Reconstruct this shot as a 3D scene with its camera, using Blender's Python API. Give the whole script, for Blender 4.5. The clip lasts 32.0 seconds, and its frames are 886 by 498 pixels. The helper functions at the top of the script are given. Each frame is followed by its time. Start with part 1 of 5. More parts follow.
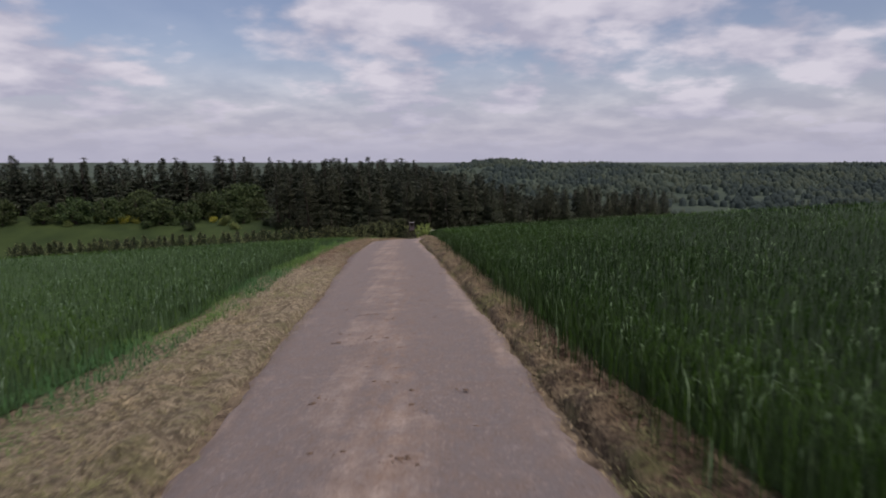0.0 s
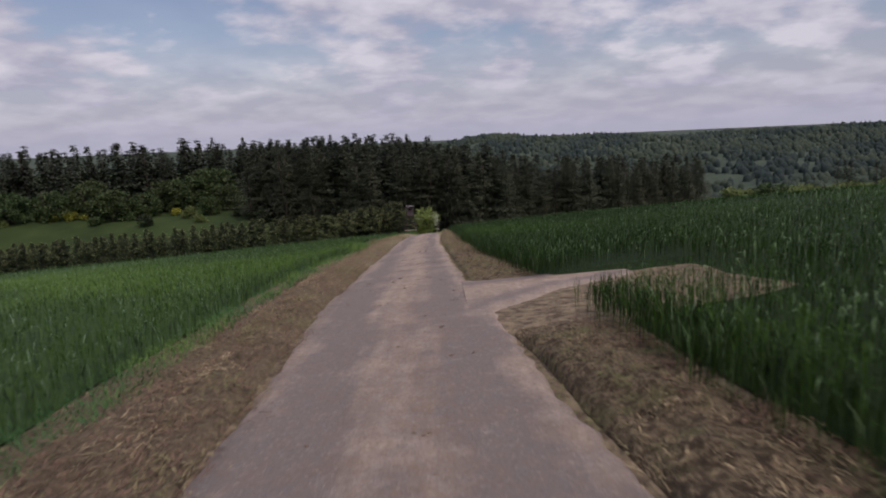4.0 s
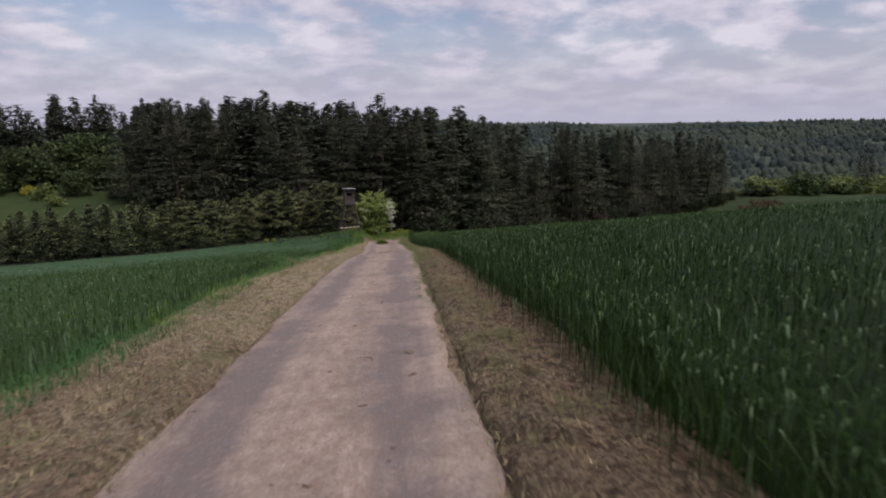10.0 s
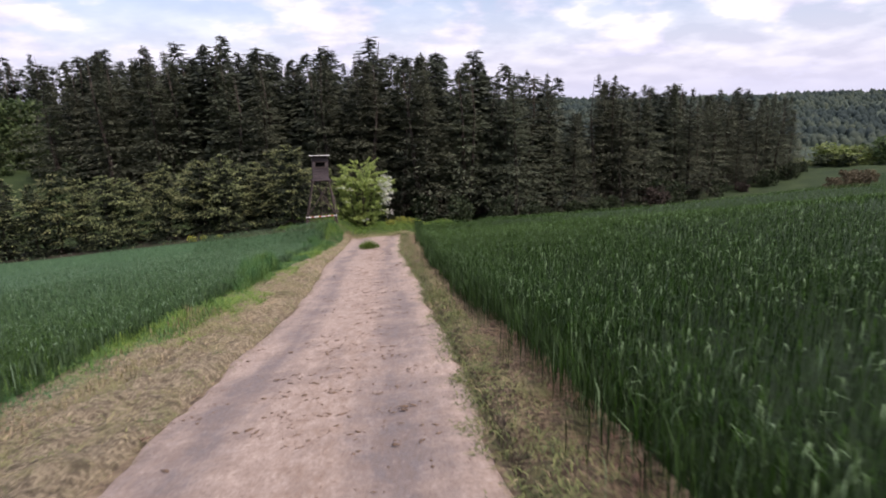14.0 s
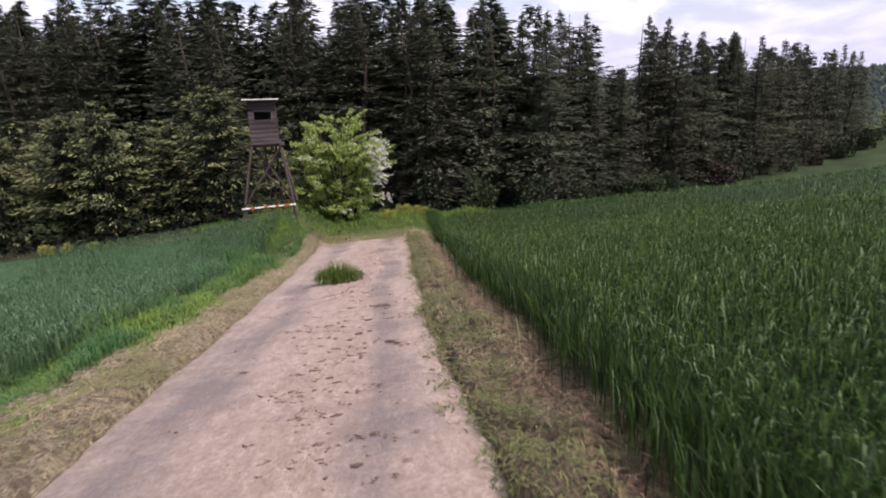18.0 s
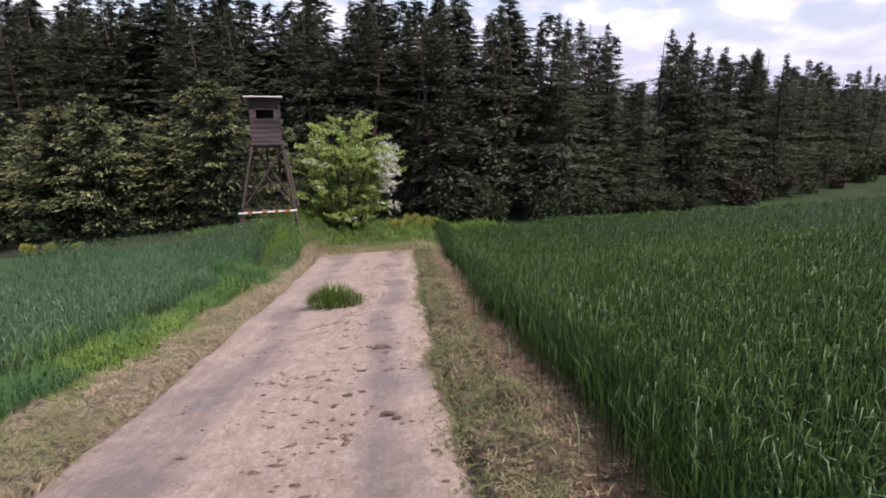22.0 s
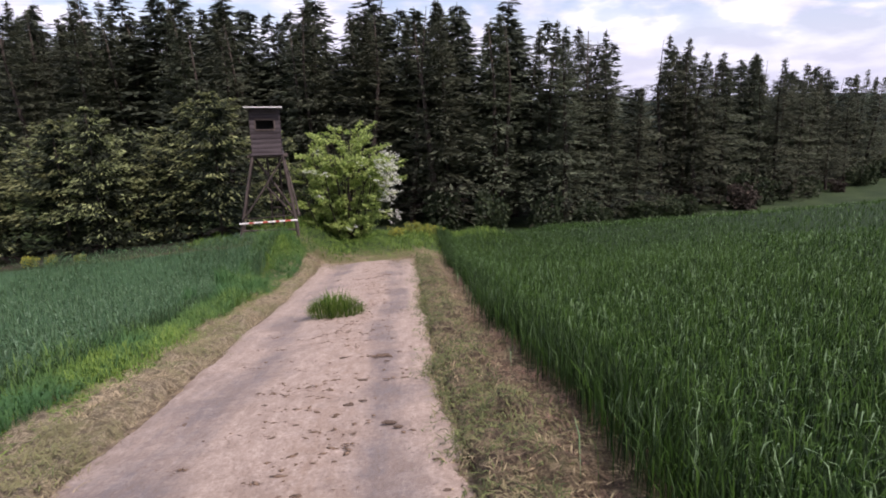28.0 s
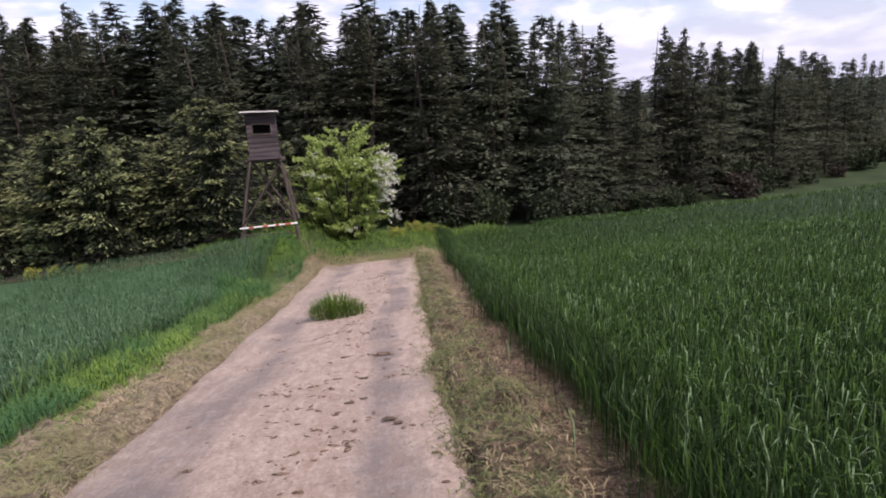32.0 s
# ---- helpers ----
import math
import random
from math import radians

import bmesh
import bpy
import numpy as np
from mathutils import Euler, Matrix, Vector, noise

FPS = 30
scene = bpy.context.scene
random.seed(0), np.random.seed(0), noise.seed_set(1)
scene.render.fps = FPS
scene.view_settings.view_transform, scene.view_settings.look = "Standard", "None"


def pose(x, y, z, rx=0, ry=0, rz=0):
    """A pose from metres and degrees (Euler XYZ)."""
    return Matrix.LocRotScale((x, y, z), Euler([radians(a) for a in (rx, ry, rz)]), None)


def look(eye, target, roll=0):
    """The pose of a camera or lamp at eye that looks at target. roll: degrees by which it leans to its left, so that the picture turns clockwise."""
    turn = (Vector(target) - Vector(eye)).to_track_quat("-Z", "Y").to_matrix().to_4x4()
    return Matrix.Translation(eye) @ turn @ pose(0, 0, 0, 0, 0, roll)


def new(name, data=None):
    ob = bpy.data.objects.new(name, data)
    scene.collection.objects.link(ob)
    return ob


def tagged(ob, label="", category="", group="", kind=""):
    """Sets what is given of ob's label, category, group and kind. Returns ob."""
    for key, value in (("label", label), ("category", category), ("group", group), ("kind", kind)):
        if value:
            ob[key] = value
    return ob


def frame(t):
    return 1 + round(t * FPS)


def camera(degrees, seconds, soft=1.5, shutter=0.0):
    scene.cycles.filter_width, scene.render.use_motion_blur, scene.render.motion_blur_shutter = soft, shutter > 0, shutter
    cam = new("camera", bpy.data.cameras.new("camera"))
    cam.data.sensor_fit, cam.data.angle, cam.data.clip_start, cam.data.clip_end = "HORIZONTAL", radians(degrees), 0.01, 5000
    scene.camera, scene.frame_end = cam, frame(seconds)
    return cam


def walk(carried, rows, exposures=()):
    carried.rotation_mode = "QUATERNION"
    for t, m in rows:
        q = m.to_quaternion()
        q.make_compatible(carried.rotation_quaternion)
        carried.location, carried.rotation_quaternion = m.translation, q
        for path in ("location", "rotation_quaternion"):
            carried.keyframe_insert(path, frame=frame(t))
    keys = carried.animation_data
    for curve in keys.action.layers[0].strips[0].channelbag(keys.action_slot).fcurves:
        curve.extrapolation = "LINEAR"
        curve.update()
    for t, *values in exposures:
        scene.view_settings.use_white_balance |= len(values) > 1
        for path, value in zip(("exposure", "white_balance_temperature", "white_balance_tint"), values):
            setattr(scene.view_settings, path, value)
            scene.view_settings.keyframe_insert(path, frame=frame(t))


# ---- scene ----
cam = camera(70.0, 32.0, soft=1.9, shutter=0.2)
PATH = [
    (0, (3.266, -6.879, -0.358), (3.181, 3.013, -1.821), -0.04),
    (0.5, (2.962, -2.897, -0.671), (2.815, 6.995, -2.132), -0.11),
    (1, (2.636, 1.047, -0.989), (2.396, 10.931, -2.491), -0.45),
    (1.5, (2.288, 4.924, -1.321), (1.984, 14.793, -2.905), -0.76),
    (2, (1.931, 8.712, -1.667), (1.598, 18.571, -3.307), -0.96),
    (2.5, (1.577, 12.391, -1.938), (1.231, 22.243, -3.620), -1.29),
    (3, (1.229, 15.958, -2.213), (0.852, 25.804, -3.921), -1.58),
    (3.5, (0.907, 19.451, -2.515), (0.704, 29.292, -4.282), -2.13),
    (5.5, (0.000, 34.000, -3.888), (0.336, 43.826, -5.713), -1.77),
    (6, (-0.118, 37.544, -4.283), (0.339, 47.335, -6.263), -1.45),
    (6.5, (-0.184, 41.102, -4.772), (0.448, 50.874, -6.800), -1.03),
    (7, (-0.200, 44.726, -5.283), (0.529, 54.479, -7.367), -0.42),
    (7.5, (-0.189, 48.435, -5.807), (0.599, 58.180, -7.905), -0.71),
    (8, (-0.173, 52.217, -6.328), (0.583, 61.967, -8.417), -0.67),
    (8.5, (-0.187, 56.036, -6.832), (0.456, 65.813, -8.834), -0.59),
    (9, (-0.237, 59.836, -7.301), (0.347, 69.624, -9.265), -0.92),
    (9.5, (-0.277, 63.556, -7.743), (0.396, 73.334, -9.726), -0.74),
    (10, (-0.281, 67.131, -8.170), (0.487, 76.897, -10.175), -0.67),
    (10.5, (-0.260, 70.538, -8.606), (0.539, 80.290, -10.672), -0.91),
    (11, (-0.223, 73.845, -9.043), (0.602, 83.600, -11.084), -0.27),
    (11.5, (-0.182, 77.189, -9.491), (0.609, 86.944, -11.546), -0.32),
    (12, (-0.138, 80.588, -9.961), (0.650, 90.329, -12.081), -0.60),
    (12.5, (-0.092, 84.054, -10.452), (0.691, 93.784, -12.621), -0.74),
    (13, (-0.054, 87.490, -10.958), (0.713, 97.209, -13.184), -1.03),
    (13.5, (-0.024, 90.712, -11.467), (0.726, 100.421, -13.742), -1.29),
    (14, (-0.006, 93.729, -11.976), (0.740, 103.425, -14.307), -1.43),
    (14.5, (-0.000, 96.646, -12.494), (0.778, 106.326, -14.882), -1.58),
    (16.5, (-0.123, 108.619, -14.787), (0.529, 118.254, -17.385), -2.50),
    (17, (-0.141, 110.256, -15.142), (0.512, 119.893, -17.731), -2.54),
    (17.5, (-0.156, 111.721, -15.449), (0.535, 121.370, -17.984), -2.96),
    (18, (-0.167, 113.529, -15.595), (0.611, 123.170, -18.133), -2.62),
    (18.5, (-0.120, 114.877, -15.848), (0.606, 124.533, -18.345), -2.74),
    (19, (-0.127, 115.648, -16.054), (0.569, 125.314, -18.521), -2.71),
    (19.5, (-0.133, 115.954, -16.107), (0.478, 125.617, -18.608), -2.23),
    (20, (-0.107, 115.900, -16.021), (0.469, 125.575, -18.487), -1.70),
    (20.5, (-0.112, 115.683, -15.881), (0.528, 125.364, -18.302), -0.92),
    (21, (-0.128, 115.553, -15.802), (0.543, 125.233, -18.220), -0.57),
    (21.5, (-0.129, 115.551, -15.800), (0.544, 125.231, -18.219), -0.59),
    (22, (-0.131, 115.550, -15.801), (0.546, 125.230, -18.216), -0.50),
    (22.5, (-0.131, 115.549, -15.801), (0.545, 125.229, -18.216), -0.52),
    (23, (-0.130, 115.548, -15.801), (0.544, 125.229, -18.215), -0.49),
    (23.5, (-0.127, 115.547, -15.801), (0.550, 125.228, -18.215), -0.48),
    (24, (-0.127, 115.546, -15.802), (0.551, 125.231, -18.196), -0.53),
    (24.5, (-0.129, 115.546, -15.801), (0.558, 125.235, -18.178), -0.53),
    (25, (-0.127, 115.544, -15.802), (0.558, 125.238, -18.157), -0.58),
    (25.5, (-0.125, 115.542, -15.802), (0.561, 125.239, -18.146), -0.65),
    (27.5, (-0.121, 115.540, -15.800), (0.558, 125.252, -18.085), -0.94),
    (28, (-0.114, 115.538, -15.796), (0.546, 125.250, -18.088), -1.17),
    (28.5, (-0.099, 115.537, -15.790), (0.518, 125.246, -18.103), -1.79),
    (29, (-0.080, 115.533, -15.784), (0.488, 125.239, -18.123), -2.39),
    (29.5, (-0.065, 115.525, -15.781), (0.467, 125.228, -18.139), -2.96),
    (30, (-0.055, 115.510, -15.783), (0.490, 125.219, -18.116), -3.17),
    (30.5, (-0.049, 115.495, -15.786), (0.507, 125.204, -18.114), -3.28),
    (31, (-0.047, 115.479, -15.792), (0.543, 125.188, -18.113), -3.27),
    (31.5, (-0.045, 115.468, -15.796), (0.554, 125.176, -18.118), -3.18),
    (32, (-0.046, 115.461, -15.799), (0.581, 125.169, -18.113), -3.10),
]
walk(cam, [(t, look(eye, target, roll)) for t, eye, target, roll in PATH], exposures=[(0, -0.4, 6600, 25), (2, -0.45, 6600, 25), (3, -0.6, 6550, 25), (3.6, -0.55, 6550, 25), (6, -0.03, 6600, 25), (7, -0.17, 6590, 25), (8.5, -0.25, 6580, 26), (11.5, -0.32, 6550, 26), (13, 0.12, 6550, 26), (14, 0.44, 6570, 27), (17, 0.52, 6550, 29), (19, 0.5, 6520, 29), (21, 0.48, 6480, 28), (32, 0.48, 6480, 28)])

# ---- daylight: high broken cloud, weak sun from the right and a little behind ----
world = bpy.data.worlds.new("sky")
scene.world = world
world.use_nodes = True
wn, wl = world.node_tree.nodes, world.node_tree.links
SUN_EL, SUN_AZ = 54.0, 138.0
sky = wn.new("ShaderNodeTexSky")
sky.sky_type, sky.sun_disc = "NISHITA", False
sky.sun_elevation, sky.sun_rotation = radians(SUN_EL), radians(SUN_AZ)
co = wn.new("ShaderNodeTexCoord")
sep = wn.new("ShaderNodeSeparateXYZ")
wl.new(co.outputs["Generated"], sep.inputs[0])


def wmath(op, a, b=None, clamp=False):
    n = wn.new("ShaderNodeMath")
    n.operation, n.use_clamp = op, clamp
    for i, v in enumerate((a, b)):
        if v is None:
            continue
        if isinstance(v, (int, float)):
            n.inputs[i].default_value = v
        else:
            wl.new(v, n.inputs[i])
    return n.outputs[0]


def wramp(fac, stops):
    n = wn.new("ShaderNodeValToRGB")
    el = n.color_ramp.elements
    while len(el) < len(stops):
        el.new(0.5)
    for e, (p, c) in zip(el, stops):
        e.position, e.color = p, (*c, 1)
    wl.new(fac, n.inputs[0])
    return n.outputs[0]


def wmix(fac, a, b):
    n = wn.new("ShaderNodeMix")
    n.data_type = "RGBA"
    for i, v in ((0, fac), (6, a), (7, b)):
        if isinstance(v, (int, float)):
            n.inputs[i].default_value = v
        elif isinstance(v, tuple):
            n.inputs[i].default_value = (*v, 1)
        else:
            wl.new(v, n.inputs[i])
    return n.outputs[2]


up = wmath("MAXIMUM", sep.outputs[2], 0.0)
den = wmath("ADD", up, 0.27)
comb = wn.new("ShaderNodeCombineXYZ")
wl.new(wmath("DIVIDE", sep.outputs[0], den), comb.inputs[0])
wl.new(wmath("DIVIDE", sep.outputs[1], den), comb.inputs[1])


def wnoise(scale, detail, rough, off):
    mp = wn.new("ShaderNodeMapping")
    mp.inputs["Location"].default_value = off
    wl.new(comb.outputs[0], mp.inputs[0])
    n = wn.new("ShaderNodeTexNoise")
    n.inputs["Scale"].default_value, n.inputs["Detail"].default_value, n.inputs["Roughness"].default_value = scale, detail, rough
    wl.new(mp.outputs[0], n.inputs["Vector"])
    return n.outputs["Fac"]


big = wnoise(1.5, 5, 0.5, (3.1, 7.7, 0))
fine = wnoise(4.4, 5, 0.5, (9.0, 2.0, 4.0))
cover = wramp(wmath("ADD", wmath("MULTIPLY", big, 0.65), wmath("MULTIPLY", fine, 0.35)), [(0.43, (0, 0, 0)), (0.53, (1, 1, 1))])
low = wramp(up, [(0.0, (1, 1, 1)), (0.06, (0.8, 0.8, 0.8)), (0.15, (0.1, 0.1, 0.1))])
cover = wmath("MAXIMUM", cover, low)
cloud = wmix(wramp(fine, [(0.38, (0, 0, 0)), (0.62, (1, 1, 1))]), (0.485, 0.53, 0.63), (0.77, 0.81, 0.86))
cloud = wmix(wramp(up, [(0.0, (0.9, 0.9, 0.9)), (0.09, (0, 0, 0))]), cloud, (0.50, 0.54, 0.64))
blue = wn.new("ShaderNodeVectorMath")
blue.operation = "SCALE"
blue.inputs["Scale"].default_value = 0.11
wl.new(sky.outputs[0], blue.inputs[0])
full = wmix(cover, blue.outputs[0], cloud)
wl.new(full, wn["Background"].inputs[0])
wn["Background"].inputs[1].default_value = 1.05

sun = new("sun", bpy.data.lights.new("sun", "SUN"))
sun.data.energy, sun.data.angle, sun.data.color = 2.75, radians(4), (1.0, 0.95, 0.87)
sd = Vector((math.sin(radians(SUN_AZ)) * math.cos(radians(SUN_EL)), math.cos(radians(SUN_AZ)) * math.cos(radians(SUN_EL)), math.sin(radians(SUN_EL))))
sun.matrix_world = look(sd * 300, (0, 0, 0))


# ---- materials ----
class Nodes:
    """A short way to write a node material."""

    def __init__(self, name, rough=0.9):
        self.mat = bpy.data.materials.new(name)
        self.mat.use_nodes = True
        self.n, self.l = self.mat.node_tree.nodes, self.mat.node_tree.links
        self.b = self.n["Principled BSDF"]
        self.b.inputs["Roughness"].default_value = rough
        self.b.inputs["Specular IOR Level"].default_value = 0.25

    def put(self, value, socket):
        if isinstance(value, (int, float)):
            socket.default_value = value
        elif isinstance(value, tuple):
            socket.default_value = (*value, 1) if len(value) == 3 and socket.type == "RGBA" else value
        else:
            self.l.new(value, socket)

    def noise(self, scale, detail=4, rough=0.55, vec=None, stretch=None):
        n = self.n.new("ShaderNodeTexNoise")
        n.inputs["Scale"].default_value, n.inputs["Detail"].default_value, n.inputs["Roughness"].default_value = scale, detail, rough
        v = vec if vec is not None else self.coord()
        if stretch:
            m = self.n.new("ShaderNodeMapping")
            m.inputs["Scale"].default_value = stretch
            self.l.new(v, m.inputs[0])
            v = m.outputs[0]
        self.l.new(v, n.inputs["Vector"])
        return n.outputs["Fac"]

    def coord(self, which="Object"):
        return self.n.new("ShaderNodeTexCoord").outputs[which]

    def ramp(self, fac, lo, hi, a=0.0, b=1.0):
        n = self.n.new("ShaderNodeMapRange")
        n.inputs[1].default_value, n.inputs[2].default_value, n.inputs[3].default_value, n.inputs[4].default_value = lo, hi, a, b
        self.l.new(fac, n.inputs[0])
        return n.outputs[0]

    def math(self, op, a, b=0.0):
        n = self.n.new("ShaderNodeMath")
        n.operation = op
        self.put(a, n.inputs[0])
        self.put(b, n.inputs[1])
        return n.outputs[0]

    def mix(self, fac, a, b):
        n = self.n.new("ShaderNodeMix")
        n.data_type = "RGBA"
        self.put(fac, n.inputs[0])
        self.put(a, n.inputs[6])
        self.put(b, n.inputs[7])
        return n.outputs[2]

    def wavy_y(self):
        """The distance along the lane, with a wandering edge."""
        s = self.n.new("ShaderNodeSeparateXYZ")
        self.l.new(self.coord(), s.inputs[0])
        return self.math("ADD", s.outputs[1], self.ramp(self.noise(0.06, 4, 0.6), 0.3, 0.7, -9, 9))

    def island(self):
        return self.n.new("ShaderNodeNewGeometry").outputs["Random Per Island"]

    def random(self):
        return self.n.new("ShaderNodeObjectInfo").outputs["Random"]

    def bump(self, fac, strength, dist):
        n = self.n.new("ShaderNodeBump")
        n.inputs["Strength"].default_value, n.inputs["Distance"].default_value = strength, dist
        self.l.new(fac, n.inputs["Height"])
        self.l.new(n.outputs[0], self.b.inputs["Normal"])

    def colour(self, value):
        self.put(value, self.b.inputs["Base Color"])
        return self

    def thin(self, colour, share):
        """Lets some light through, as leaves do."""
        t = self.n.new("ShaderNodeBsdfTranslucent")
        self.put(colour, t.inputs[0])
        m = self.n.new("ShaderNodeMixShader")
        m.inputs[0].default_value = share
        self.l.new(self.b.outputs[0], m.inputs[1])
        self.l.new(t.outputs[0], m.inputs[2])
        self.l.new(m.outputs[0], self.n["Material Output"].inputs[0])


def foliage(name, dark, light, share=0.25, rough=0.7, patch=0.4, third=None, glint=None, uphill=None, clump=None, band=None):
    m = Nodes(name, rough)
    f = m.ramp(m.island(), 0, 1)
    c = m.mix(f, dark, light)
    # greener crop higher up, with cloud shade put into its darker colour
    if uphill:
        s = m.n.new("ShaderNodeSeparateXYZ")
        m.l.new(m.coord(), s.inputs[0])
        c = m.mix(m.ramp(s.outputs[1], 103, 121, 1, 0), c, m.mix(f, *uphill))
    if third:
        spread = m.ramp(m.noise(patch, 3), 0.44, 0.57)
        if uphill:
            spread = m.math("MULTIPLY", spread, m.ramp(s.outputs[1], 58, 78, 1, 0))
        # a sunlit stretch of the field, painted as a yellow-green band
        if band:
            spread = m.math("MULTIPLY", spread, 0.35)
            wy = m.wavy_y()
            bright = m.math("MULTIPLY", m.ramp(wy, band[0], band[1]), m.ramp(wy, band[2], band[3], 1, 0))
            spread = m.math("MAXIMUM", spread, m.math("MULTIPLY", bright, m.ramp(m.noise(0.25, 4), 0.35, 0.6, 0.5, 1.0)))
        c = m.mix(spread, c, third)
    # some blades are coloured pale to stand in for leaf highlights
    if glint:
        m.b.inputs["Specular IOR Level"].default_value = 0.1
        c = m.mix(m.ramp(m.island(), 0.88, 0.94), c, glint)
    tone = m.ramp(m.random(), 0, 1, 0.78, 1.22)
    if clump:
        tone = m.math("MULTIPLY", tone, m.ramp(m.noise(clump, 4, 0.6), 0.36, 0.64, 0.62, 1.4))
    hsv = m.n.new("ShaderNodeHueSaturation")
    m.put(tone, hsv.inputs["Value"])
    if clump:
        m.put(m.ramp(m.random(), 0, 1, 0.482, 0.512), hsv.inputs["Hue"])
    m.put(c, hsv.inputs["Color"])
    m.colour(hsv.outputs[0])
    m.thin(hsv.outputs[0], share)
    return m.mat


def plain(name, a, b, scale, rough=0.85, bump=0.0, dist=0.01, stretch=None, vary=True):
    m = Nodes(name, rough)
    f = m.ramp(m.noise(scale, 6, 0.6, stretch=stretch), 0.3, 0.7)
    c = m.mix(f, a, b)
    if vary:
        hsv = m.n.new("ShaderNodeHueSaturation")
        m.put(m.ramp(m.random(), 0, 1, 0.8, 1.2), hsv.inputs["Value"])
        m.put(c, hsv.inputs["Color"])
        c = hsv.outputs[0]
    m.colour(c)
    if bump:
        m.bump(m.noise(scale * 3, 6, 0.7, stretch=stretch), bump, dist)
    return m.mat


def ground_material():
    m = Nodes("meadow_soil", 0.95)
    grass = m.mix(m.ramp(m.noise(0.08, 5), 0.35, 0.65), (0.020, 0.038, 0.009), (0.043, 0.069, 0.017))
    floor = m.mix(m.ramp(m.noise(1.5, 6, 0.7), 0.35, 0.65), (0.022, 0.020, 0.013), (0.060, 0.050, 0.034))
    dry = m.mix(m.ramp(m.noise(5.0, 7, 0.75), 0.40, 0.60), (0.085, 0.062, 0.041), (0.27, 0.21, 0.135))
    pos = m.coord()
    s = m.n.new("ShaderNodeSeparateXYZ")
    m.l.new(pos, s.inputs[0])
    near = m.math("MULTIPLY", m.ramp(m.math("ABSOLUTE", s.outputs[0]), 8, 14, 1, 0), m.ramp(s.outputs[1], 139, 143, 1, 0))
    shaded = m.mix(m.ramp(m.noise(0.3, 5), 0.35, 0.65), (0.020, 0.038, 0.012), (0.042, 0.066, 0.022))
    grass = m.mix(m.ramp(s.outputs[0], -32, -8), grass, shaded)
    c = m.mix(near, grass, dry)
    # needle litter under the young spruces
    under = m.math("MULTIPLY", m.ramp(s.outputs[0], -6.5, -5.0, 1, 0), m.math("MULTIPLY", m.ramp(s.outputs[1], 141.3, 142.3), m.ramp(s.outputs[1], 153, 157, 1, 0)))
    c = m.mix(under, c, floor)
    # far slopes match the woods there, distance haze tinted into the green
    wood = m.mix(m.ramp(m.noise(0.03, 7, 0.7), 0.35, 0.65), (0.040, 0.062, 0.046), (0.070, 0.096, 0.062))
    c = m.mix(m.ramp(s.outputs[1], 420, 520), c, wood)
    m.colour(c)
    m.bump(m.noise(2.5, 8, 0.7), 0.6, 0.08)
    return m.mat


